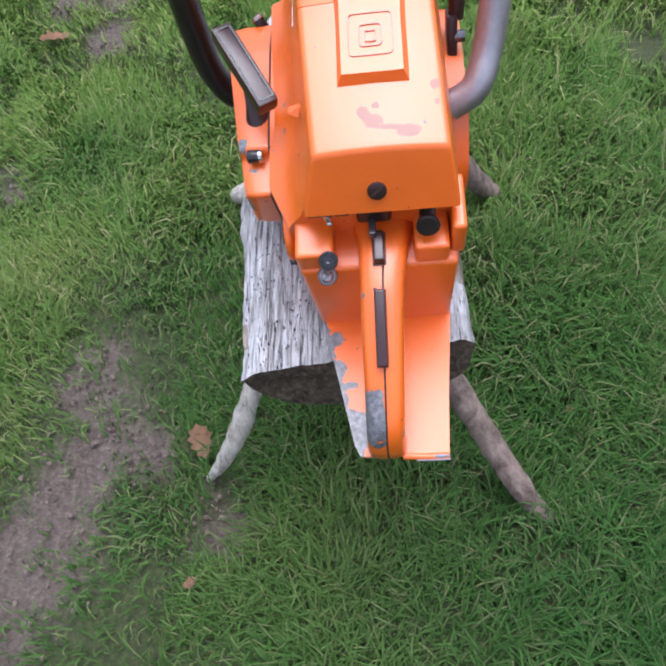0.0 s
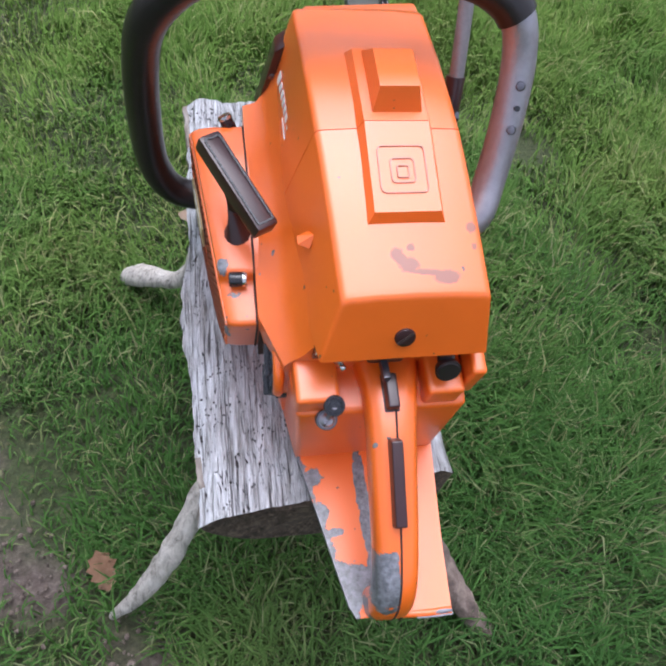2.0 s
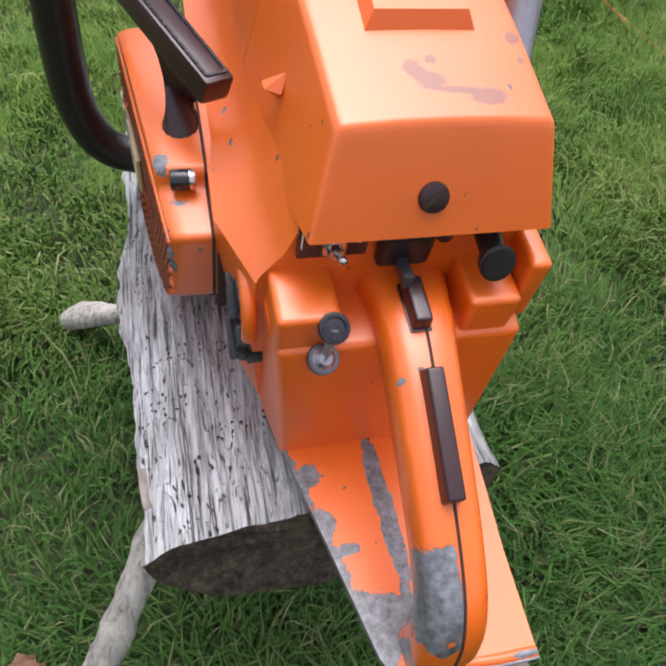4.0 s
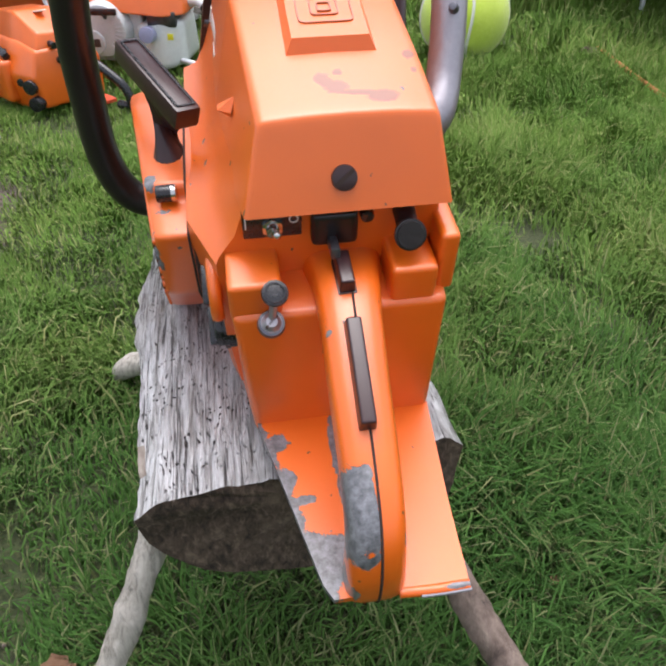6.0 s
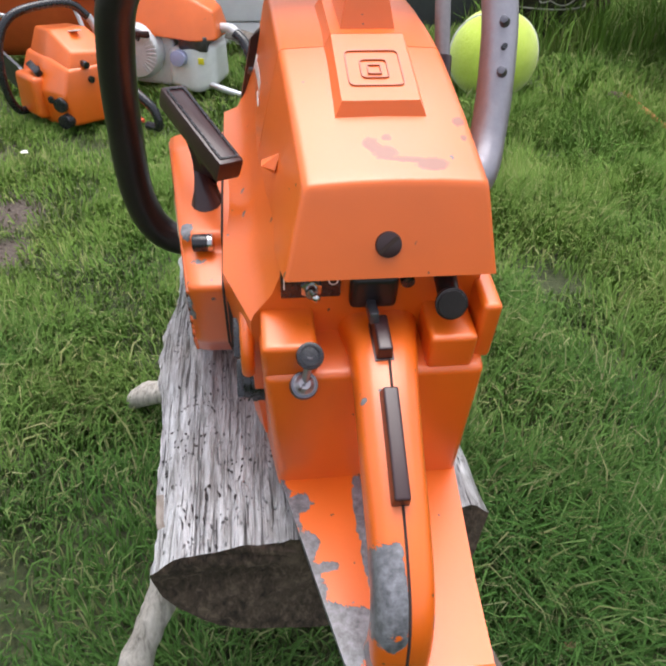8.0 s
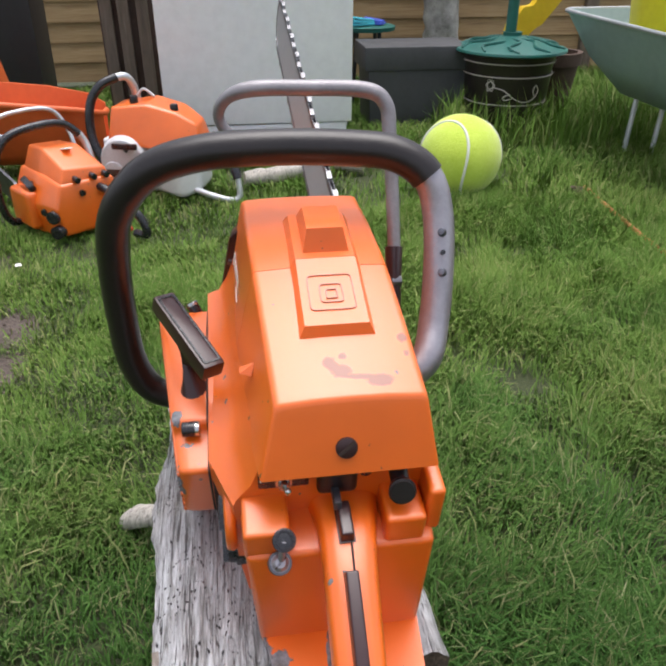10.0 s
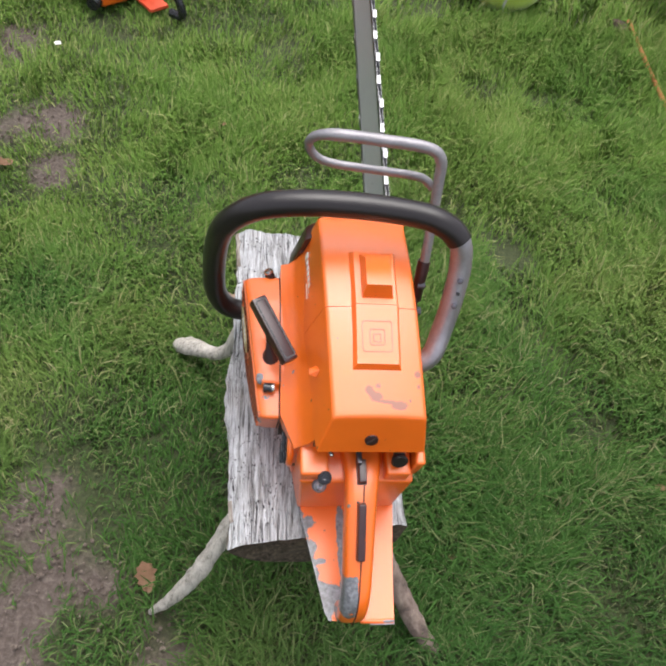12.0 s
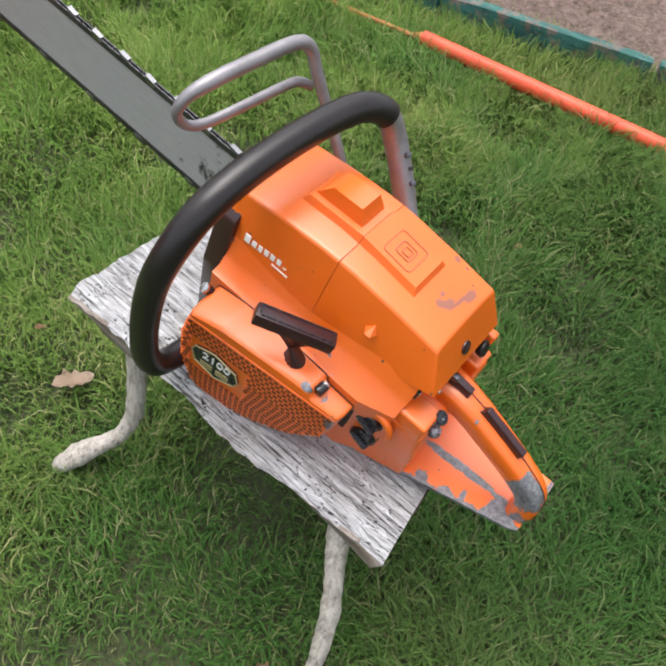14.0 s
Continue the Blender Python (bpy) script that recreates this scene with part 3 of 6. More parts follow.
def build_stool():
    st = thing("log_stool", Matrix.Translation((0.05, 0.2, 0)), "rustic stool of a grey weathered half log on branch legs", "stool")
    inv = Matrix.Translation((-0.05, -0.2, 0))
    bm = bmesh.new()
    ny, nt, nb = 90, 44, 22
    rings = []
    for j in range(ny + 1):
        f = j / ny
        ring = []
        for i in range(nt + 1):
            s = i / nt
            y0 = -0.060 + 0.030 * s
            y1 = 0.480 - 0.02 * s
            y = y0 + (y1 - y0) * f
            xl = -0.066 - 0.012 * math.exp(-((f - 0.42) / 0.12) ** 2) + 0.005 * noise.noise((3, y * 14, 0)) + 0.0035 * noise.noise((3, y * 60, 3))
            xr = 0.182 - 0.02 * math.sin(f * 3.1) + 0.005 * noise.noise((7, y * 14, 0))
            x = xl + (xr - xl) * s
            z = log_top(y) + 0.0040 * noise.noise((x * 60, y * 5, 2)) + 0.0030 * noise.noise((x * 190, y * 9, 5)) - 0.012 * max(0, abs(s - 0.5) * 2 - 0.86) / 0.14
            ring.append((x, y, z))
        for i in range(1, nb):
            a = math.pi * i / nb
            y = -0.030 + (0.460 + 0.030) * f + (-0.030 + 0.01 * (1 - f)) * (i / nb) * 1.0
            cx, hw = 0.058, 0.124 - 0.01 * math.sin(f * 3.1)
            d = 0.115 * (1 + 0.08 * noise.noise((a * 2, y * 7, 1)))
            x = cx + hw * math.cos(a) * (1 + 0.05 * noise.noise((a * 3, y * 12, 4)))
            z = log_top(y) - 0.012 - d * math.sin(a) ** 0.8
            ring.append((x, y, z))
        rings.append([inv @ Vector(p) for p in ring])
    made = ring_loft(bm, rings, cap=False)
    for ring, flip in ((made[0], True), (made[-1], False)):
        c = sum((v.co for v in ring), Vector()) / len(ring)
        loops = [ring]
        for s in (0.66, 0.33):
            loops.append([bm.verts.new(c + (v.co - c) * s + Vector((0, 0.004 * noise.noise(v.co * 60 * s), 0))) for v in ring])
        k = len(ring)
        for a, b in zip(loops, loops[1:]):
            for i in range(k):
                f = bm.faces.new((a[i], a[(i + 1) % k], b[(i + 1) % k], b[i]))
                f.material_index = 2
        f = bm.faces.new(loops[-1])
        f.material_index = 2
    for f in bm.faces:
        if f.material_index == 0:
            bm.normal_update()
            break
    for f in bm.faces:
        if f.material_index == 0 and f.calc_center_median().z < log_top(f.calc_center_median().y + 0.2) - 0.011:
            f.material_index = 1
    part("half_log", bm, [M_LOG, M_LOGSIDE, M_LOGEND], st, sharp=60)
    legs = [
        ([(-0.035, 0.02, 0.285), (-0.074, -0.006, 0.225), (-0.108, -0.031, 0.15), (-0.151, -0.047, 0.065), (-0.191, -0.052, 0.0)], [0.017, 0.0145, 0.0125, 0.014, 0.0125, 0.009, 0.005], M_LEG, "pale bark-free branch leg"),
        ([(-0.03, 0.40, 0.29), (-0.055, 0.396, 0.20), (-0.072, 0.398, 0.14), (-0.10, 0.412, 0.095), (-0.145, 0.443, 0.068), (-0.176, 0.470, 0.036), (-0.195, 0.494, 0.0)], [0.017, 0.0145, 0.0145, 0.0125, 0.014, 0.0185, 0.015, 0.006], M_LEG, "knobbly grey branch leg"),
        ([(0.12, 0.02, 0.285), (0.155, -0.01, 0.225), (0.21, -0.06, 0.12), (0.255, -0.1, 0.04), (0.287, -0.124, 0.0)], [0.018, 0.0165, 0.0155, 0.016, 0.015, 0.012], M_LEGBARK, "dark barky branch leg"),
        ([(0.12, 0.38, 0.29), (0.19, 0.41, 0.17), (0.25, 0.44, 0.05), (0.283, 0.458, 0.0)], [0.019, 0.018, 0.018, 0.014], M_LEGBARK, "dark barky branch leg"),
    ]
    for pts, rad, mat, label in legs:
        bm = bmesh.new()
        line = spline(pts, 14)
        sweep(bm, [inv @ p for p in line], lerp_list(rad, len(line)), 18, 1.0, (0, 1, 0), 0.15)
        part("leg", bm, mat, st, label, 60)


build_stool()

# ---- the large chainsaw ----
SAW = Matrix.Translation((0.098, -0.002, 0.368)) @ pose(0, 0, 0, 11.5)


def build_saw():
    saw = thing("chainsaw", SAW, "large old orange chainsaw with chipped paint resting on the log stool", "chainsaw")

    # crankcase and shell under the covers
    bm = bmesh.new()
    ring_loft(bm, [
        [(u, v, w) for u, w in pts] for v, pts in (
            (0.034, [(-0.064, 0.158), (-0.072, 0.135), (-0.084, 0.118), (-0.086, 0.112), (-0.086, 0.100), (-0.086, 0.045), (-0.080, -0.012), (0.055, -0.012), (0.060, 0.05), (0.062, 0.1), (0.058, 0.158)]),
            (0.074, [(-0.066, 0.165), (-0.077, 0.142), (-0.089, 0.1245), (-0.1035, 0.1195), (-0.1035, 0.100), (-0.093, 0.03), (-0.088, -0.036), (0.052, -0.036), (0.062, 0.05), (0.064, 0.1), (0.058, 0.165)]),
            (0.285, [(-0.074, 0.165), (-0.084, 0.138), (-0.092, 0.1235), (-0.1035, 0.1185), (-0.1035, 0.06), (-0.1035, 0.0), (-0.088, -0.062), (0.048, -0.062), (0.060, 0.05), (0.062, 0.1), (0.054, 0.165)]))])
    bevelled(bm, [e for e in bm.edges if e.calc_face_angle(0) > radians(20)], 0.0032, 3)
    part("crankcase", bm, M_SHELL, saw)
    # Dark block standing in for the shade of the gap beside the starter.
    bm = bmesh.new()
    box(bm, (0.0095, 0.008, 0.052), Matrix.Translation((-0.0975, 0.0755, 0.068)), 0.001)
    part("gap_shade", bm, M_SEAM, saw)

    # rear and front top covers, a narrow joint between them
    def section(v, tl, tr, top, bl, br, bot, drop=0.0, pull=0.0, lean=None):
        """A rounded cross-section; lean: (v, w, slope) of a slanted end plane."""
        left, right = (bl + pull, bot), (br - pull, bot)
        a, c = Vector((tl + pull, top - drop)), Vector((tr - pull, top - drop))
        pts = [left]
        for p, q, r in ((a, Vector(left), c), (c, a, Vector(right))):
            u, w = (q - p).normalized(), (r - p).normalized()
            s0, e0 = p + u * 0.0048, p + w * 0.0048
            pts += [tuple((1 - t) ** 2 * s0 + 2 * t * (1 - t) * p + t * t * e0) for t in (0, 0.25, 0.5, 0.75, 1)]
            if p is a:
                pts += [tuple(a * (1 - t) + c * t + Vector((0, 0.0016 * (1 - (2 * t - 1) ** 2)))) for t in (0.25, 0.5, 0.75)]
        pts.append(right)
        return [(x, v if lean is None else v + (y - lean[0]) * lean[1], y) for x, y in pts]

    def cover(name, rings):
        bm = bmesh.new()
        ring_loft(bm, rings)
        return part(name, bm, M_COVER, saw, sharp=60)
    rear = (0.162, 0.53)
    cover("filter_cover", [section(0.0190, -0.052, 0.054, 0.2088, -0.065, 0.062, 0.160, 0.0042, 0.0030, rear),
                           section(0.0192, -0.052, 0.054, 0.2088, -0.065, 0.062, 0.160, 0.0021, 0.0013, rear),
                           section(0.0200, -0.052, 0.054, 0.2088, -0.065, 0.062, 0.160, 0.0008, 0.0004, rear),
                           section(0.0215, -0.052, 0.054, 0.2088, -0.065, 0.062, 0.160, 0.0002, 0.0, rear),
                           section(0.0260, -0.0525, 0.054, 0.2092, -0.066, 0.062, 0.160, 0, 0, rear),
                           section(0.1, -0.0555, 0.0515, 0.2190, -0.074, 0.063, 0.142),
                           section(0.1500, -0.0583, 0.0493, 0.2258, -0.0775, 0.0622, 0.138),
                           section(0.1696, -0.0595, 0.0485, 0.2275, -0.079, 0.062, 0.136)])
    cover("cylinder_cover", [section(0.1704, -0.0595, 0.0485, 0.2275, -0.079, 0.062, 0.136),
                             section(0.195, -0.0605, 0.0475, 0.2275, -0.080, 0.0617, 0.133),
                             section(0.24, -0.062, 0.046, 0.2245, -0.081, 0.061, 0.13),
                             section(0.292, -0.064, 0.043, 0.2190, -0.082, 0.058, 0.125),
                             section(0.299, -0.064, 0.043, 0.2175, -0.082, 0.058, 0.125, 0.002, 0.001),
                             section(0.3025, -0.064, 0.043, 0.2145, -0.082, 0.058, 0.125, 0.004, 0.004)])

    # raised plate on the covers, in two halves, with the hump
    def plate(name, v0, v1, z0, z1, slope0, slope1):
        bm = bmesh.new()
        a, b = -0.0315, 0.0280
        ring_loft(bm, [[(a, v0, z0 - 0.003), (b, v0, z0 - 0.003), (b, v1, z1 - 0.003), (a, v1, z1 - 0.003)],
                       [(a + 0.006, v0 + slope0, z0 + 0.0095), (b - 0.006, v0 + slope0, z0 + 0.0095), (b - 0.006, v1 - slope1, z1 + 0.0095), (a + 0.006, v1 - slope1, z1 + 0.0095)]])
        bevelled(bm, [e for e in bm.edges if e.calc_face_angle(0) > radians(12)], 0.0022, 2)
        return part(name, bm, M_COVER, saw, sharp=50)
    plate("raised_panel", 0.094, 0.1697, 0.2185, 0.2278, 0.006, 0.0)
    plate("raised_panel", 0.1703, 0.246, 0.2278, 0.2245, 0.0, 0.006)
    bm = bmesh.new()
    ring_loft(bm, [[(-0.0195, 0.175, 0.231), (0.0195, 0.175, 0.231), (0.0195, 0.243, 0.228), (-0.0195, 0.243, 0.228)],
                   [(-0.015, 0.186, 0.2545), (0.014, 0.186, 0.2545), (0.014, 0.222, 0.2525), (-0.015, 0.222, 0.2525)]])
    bevelled(bm, [e for e in bm.edges if e.calc_face_angle(0) > radians(12)], 0.004, 3)
    part("hump", bm, M_COVER, saw, sharp=50)

    # embossed emblem: plain rounded rings
    def ring(name, cx, cy, z, wx, wy, r, t, tilt=7.6):
        bm = bmesh.new()
        outer = round_poly([(-wx, -wy), (wx, -wy), (wx, wy), (-wx, wy)], r, 5)
        inner = round_poly([(-wx + t, -wy + t), (wx - t, -wy + t), (wx - t, wy - t), (-wx + t, wy - t)], max(r - t, 0.0005), 5)
        m = pose(cx, cy, z, tilt)
        rings = [[m @ Vector((*p, h)) for p in o] for o, h in ((outer, -0.001), (outer, 0.0005), (inner, 0.0005), (inner, -0.001))]
        ring_loft(bm, rings, cap=False)
        return part(name, bm, M_EMBLEM, saw)
    ring("emblem", -0.002, 0.132, 0.2327, 0.0175, 0.0185, 0.005, 0.0009)
    ring("emblem", -0.002, 0.131, 0.2326, 0.0090, 0.0098, 0.004, 0.0010)
    ring("emblem", -0.002, 0.1300, 0.2326, 0.0046, 0.0050, 0.002, 0.0010)

    # rear screw, small nub, side screws
    def screw(name, at, axis, r, h, mat, slot=True, parent=saw):
        bm = bmesh.new()
        a = Vector(at)
        d = Vector(axis).normalized()
        rod(bm, a - d * 0.006, a + d * h, r, r * 0.9, 20, 0.0008)
        ob = part(name, bm, mat, parent)
        if slot:
            bm = bmesh.new()
            q = d.to_track_quat("Z", "Y").to_matrix().to_4x4()
            box(bm, (r * 1.7, r * 0.28, 0.001), Matrix.Translation(a + d * h) @ q @ pose(0, 0, 0, 0, 0, 40))
            part("slot", bm, M_SEAM, ob)
        return ob
    screw("cover_screw", (-0.004, 0.0268, 0.178), (0, -0.87, 0.5), 0.0085, 0.0015, M_PLASTIC)
    bm = bmesh.new()
    tip = [bm.verts.new(p) for p in ((-0.0625, 0.107, 0.1895), (-0.066, 0.100, 0.181), (-0.066, 0.115, 0.181), (-0.0745, 0.1035, 0.182), (-0.0745, 0.1105, 0.182), (-0.067, 0.106, 0.175))]
    for q in ((0, 1, 3), (0, 3, 4), (0, 4, 2), (1, 5, 3), (3, 5, 4), (4, 5, 2), (0, 2, 5, 1)):
        bm.faces.new([tip[k] for k in q])
    part("nub", bm, M_COVER, saw)
    screw("side_screw", (-0.0770, 0.2890, 0.156), (-1, 0, 0.35), 0.0065, 0.004, M_STEEL)

    # brand lettering on the side as plain white bars
    v = 0.272
    for i, wide in enumerate((0.0075, 0.006, 0.0055, 0.006, 0.0058, 0.006, 0.0055, 0.0045, 0.0058)):
        bm = bmesh.new()
        tall = 0.0105 if i == 0 else 0.0075
        box(bm, (0.0007, wide, tall), Matrix.Translation((-0.0741 + 0.00042 * i, v - wide / 2, 0.1705 + i * 0.0006 + tall / 2 - 0.004)) @ pose(0, 0, 0, 0, 13, 0), 0.0002)
        part("lettering_bar", bm, M_WHITE, saw)
        v -= wide + 0.0024
    bm = bmesh.new()
    box(bm, (0.0006, 0.022, 0.002), Matrix.Translation((-0.0743, 0.222, 0.1645)) @ pose(0, 0, 0, 0, 13, 0), 0.0002)
    part("lettering_bar", bm, M_WHITE, saw)

    # tank behind, ledge blocks and recess fittings
    bm = bmesh.new()
    ring_loft(bm, [[(-0.079, -0.003, 0.098), (0.062, -0.003, 0.098), (0.058, -0.012, -0.014), (-0.072, -0.014, -0.014)],
                   [(-0.083, 0.05, 0.102), (0.066, 0.05, 0.102), (0.06, 0.05, -0.034), (-0.08, 0.05, -0.034)]])
    bevelled(bm, list(bm.edges), 0.005, 3)
    part("fuel_tank", bm, M_ORANGE, saw)
    for name, x0, x1, y0, y1, z0, z1 in (("ledge_block", -0.080, -0.046, 0.0, 0.045, 0.092, 0.122), ("ledge_block", 0.024, 0.054, 0.0, 0.045, 0.092, 0.124), ("ledge_block", 0.0555, 0.068, 0.008, 0.06, 0.095, 0.142)):
        bm = bmesh.new()
        box(bm, (x1 - x0, y1 - y0, z1 - z0), Matrix.Translation(((x0 + x1) / 2, (y0 + y1) / 2, (z0 + z1) / 2)), 0.004, 3)
        part(name, bm, M_ORANGE, saw)
    bm = bmesh.new()
    box(bm, (0.037, 0.004, 0.022), Matrix.Translation((-0.048, 0.0325, 0.1455)), 0.001)
    plate_ob = part("switch_plate", bm, M_BLACK, saw, "black switch plate with off and on marks")
    bm = bmesh.new()
    box(bm, (0.0008, 0.0004, 0.011), Matrix.Translation((-0.0645, 0.0303, 0.148)))
    part("switch_mark", bm, M_WHITE, plate_ob)
    bm = bmesh.new()
    sweep(bm, [(-0.0345 + 0.0027 * math.cos(a), 0.0302, 0.148 + 0.0027 * math.sin(a)) for a in np.linspace(0, 2 * math.pi, 17)], 0.0004, 6, 1.0, (0, 1, 0))
    part("switch_mark", bm, M_WHITE, plate_ob)
    bm = bmesh.new()
    rod(bm, (-0.048, 0.032, 0.1435), (-0.048, 0.0275, 0.1435), 0.0072, None, 6, 0.0008)
    rod(bm, (-0.048, 0.0285, 0.1435), (-0.048, 0.0235, 0.1437), 0.0045, 0.004)
    rod(bm, (-0.048, 0.0245, 0.1437), (-0.0462, 0.0185, 0.1460), 0.0015, 0.0022)
    bmesh.ops.create_uvsphere(bm, u_segments=12, v_segments=8, radius=0.0026, matrix=Matrix.Translation((-0.0460, 0.0180, 0.1462)))
    part("toggle_switch", bm, M_CHROME, saw, "chrome toggle switch")
    bm = bmesh.new()
    box(bm, (0.030, 0.010, 0.026), Matrix.Translation((-0.009, 0.031, 0.139)), 0.006, 3)
    part("throttle_boot", bm, M_RUBBER, saw, "black rubber boot")
    bm = bmesh.new()
    box(bm, (0.006, 0.02, 0.008), Matrix.Translation((-0.011, 0.02, 0.132)) @ pose(0, 0, 0, -10), 0.0012)
    part("throttle_link", bm, M_STEEL, saw)
    screw("recess_screw", (0.012, 0.031, 0.145), (0, -1, 0), 0.0048, 0.002, M_BLACK, False)
    bm = bmesh.new()
    hub, out_ax = Vector((0.0355, 0.0105, 0.1435)), Vector((0.0, -0.82, 0.42)).normalized()
    rod(bm, (0.036, 0.036, 0.146), hub - out_ax * 0.004, 0.0072, 0.0068, 18)
    rod(bm, hub - out_ax * 0.007, hub, 0.0088, 0.0104, 26, 0.001)
    rod(bm, hub, hub + out_ax * 0.0012, 0.0088, 0.0085, 26)
    part("choke_knob", bm, M_RUBBER, saw, "black choke knob")

    # oil plunger
    base = Vector((-0.0545, -0.0075, 0.0965))
    ax = (Vector((-0.0508, -0.002, 0.1185)) - base).normalized()
    bm = bmesh.new()
    face_ax = Vector((0.05, -0.5, 0.86)).normalized()
    knob = Vector((-0.0508, -0.003, 0.1185))
    rod(bm, base - face_ax * 0.004, base + face_ax * 0.0015, 0.0074, 0.0068, 24, 0.0008)
    rod(bm, base + face_ax * 0.0015, base + face_ax * 0.0045, 0.0066, 0.0036, 20, 0.001)
    rod(bm, base, knob, 0.0026, None, 16)
    stem = part("plunger_stem", bm, M_TUBE, saw, "slotted chrome plunger stem")
    bm = bmesh.new()
    rod(bm, base - face_ax * 0.006, base + face_ax * 0.0004, 0.0092, 0.0086, 24, 0.001)
    part("collar", bm, M_STEEL, stem, "dark steel collar")
    bm = bmesh.new()
    box(bm, (0.011, 0.0016, 0.003), Matrix.Translation(base + face_ax * 0.0030) @ face_ax.to_track_quat("Z", "Y").to_matrix().to_4x4() @ pose(0, 0, 0, 0, 0, 40))
    part("slot", bm, M_SEAM, stem)
    bm = bmesh.new()
    rod(bm, knob - face_ax * 0.006, knob - face_ax * 0.002, 0.0050, 0.0082, 24)
    rod(bm, knob - face_ax * 0.002, knob + face_ax * 0.001, 0.0088, 0.0083, 24, 0.0008)
    side_ax = face_ax.cross(Vector((1, 0, 0))).normalized()
    sweep(bm, [knob + face_ax * 0.0011 + Vector((1, 0, 0)) * 0.0062 * math.cos(a) + side_ax * 0.0062 * math.sin(a) for a in np.linspace(0, 2 * math.pi, 25)], 0.0009, 6)
    part("plunger_button", bm, M_BLACK, saw, "black plunger button")

    # rear hand guard plate with a turned lip
    bm = bmesh.new()
    out = [(-0.0745, 0.004, -0.010), (-0.071, -0.012, -0.006), (-0.041, -0.146, 0.012), (-0.036, -0.156, 0.014), (0.046, -0.157, 0.013), (0.050, -0.10, 0.003), (0.058, -0.012, -0.008), (0.06, 0.004, -0.010)]
    ring_loft(bm, [[(a, b, c - 0.0055) for a, b, c in out], out])
    bevelled(bm, [e for e in bm.edges if e.calc_face_angle(0) > radians(30)], 0.0018, 2)
    part("rear_guard", bm, M_GUARD, saw, "orange guard plate chipped to bare metal")

    bm = bmesh.new()
    sweep(bm, [(0.0035, -0.1562, 0.0105), (0.024, -0.1575, 0.0108), (0.046, -0.1575, 0.0108)], 0.0034, 10)
    part("guard_lip", bm, M_GUARD, saw)
    bm = bmesh.new()
    sweep(bm, [(0.016, -0.1602, 0.0108), (0.034, -0.1608, 0.0112), (0.0465, -0.1604, 0.0114)], 0.0013, 8)
    part("worn_edge", bm, M_TUBE, saw, "bare worn metal edge")

    # rear handle
    bm = bmesh.new()
    line = spline([(-0.003, 0.045, 0.094), (-0.003, 0.014, 0.1025), (-0.0055, -0.02, 0.101), (-0.0075, -0.06, 0.0895), (-0.0085, -0.1, 0.0745), (-0.0095, -0.128, 0.060), (-0.0105, -0.142, 0.042), (-0.0105, -0.145, 0.018), (-0.0105, -0.143, 0.004)], 5)
    k = len(line)
    wide = lerp_list([0.030, 0.0225, 0.0195, 0.0185, 0.0175, 0.017, 0.017, 0.018, 0.019], k)
    tall = lerp_list([0.02, 0.0175, 0.0175, 0.0175, 0.0175, 0.017, 0.0155, 0.014, 0.014], k)
    rings = []
    for i, p in enumerate(line):
        d = (line[min(i + 1, k - 1)] - line[max(i - 1, 0)]).normalized()
        n = Vector((1, 0, 0)).cross(d).normalized() * -1
        if n.z < 0 and d.z > -0.9:
            n = -n
        if d.z <= -0.9:
            n = Vector((0, -1, 0))
        ring = []
        for j in range(20):
            a = 2 * math.pi * j / 20
            c, s = math.cos(a), math.sin(a)
            f = 2 / 3.2
            ring.append(p + Vector((1, 0, 0)) * wide[i] * math.copysign(abs(c) ** f, c) + n * tall[i] * math.copysign(abs(s) ** f, s))
        rings.append(ring)
    ring_loft(bm, rings)
    part("rear_handle", bm, M_GRIP, saw, "orange rear handle with worn bare end", 50)
    for nm, a, b, h in (("throttle_latch", (-0.0065, 0.018, 0.1245), (-0.0065, -0.0105, 0.1225), 0.014), ("throttle_lock", (-0.0075, -0.0315, 0.1190), (-0.0085, -0.096, 0.0975), 0.0155)):
        a, b = Vector(a), Vector(b)
        d = b - a
        bm = bmesh.new()
        m = Matrix.Translation((a + b) / 2) @ (d.to_track_quat("Y", "Z").to_matrix().to_4x4())
        box(bm, (0.0112, d.length, h), m, 0.0016, 3, (0.80, 0.95))
        box(bm, (0.0122, d.length + 0.002, 0.007), m @ Matrix.Translation((0, 0, -h * 0.40)), 0.001)
        part(nm, bm, M_PLASTIC, saw, "brown-black plastic strip")
    bm = bmesh.new()
    crest = [(r[5], r[15]) for p, r in zip(line, rings) if p.y < 0.0]
    crest = [max(c, key=lambda q: q.z - q.y) + Vector((0.001, 0, 0)) for c in crest]
    sweep(bm, crest, 0.0009, 6, 1.0, (1, 0, 0))
    part("handle_joint", bm, M_SEAM, saw)

    # filler caps in their arched recess
    bm = bmesh.new()
    arch = [(-0.0895, 0.053 + 0.0265 * math.cos(a), 0.076 + 0.0265 * math.sin(a)) for a in np.linspace(-0.5, math.pi + 0.2, 18)]
    sweep(bm, arch, 0.0046, 12, 1.0, (1, 0, 0))
    part("cap_arch", bm, M_ORANGE, saw)
    for v, w in ((0.054, 0.076), (0.050, 0.036)):
        bm = bmesh.new()
        rod(bm, (-0.072, v, w), (-0.0885, v, w), 0.0175, None, 24, 0.001)
        rod(bm, (-0.0885, v, w), (-0.0945, v, w), 0.0155, 0.0145, 24, 0.0015)
        box(bm, (0.007, 0.028, 0.007), Matrix.Translation((-0.0958, v, w)) @ pose(0, 0, 0, 30), 0.0015)
        part("filler_cap", bm, M_BLACK, saw, "black filler cap")

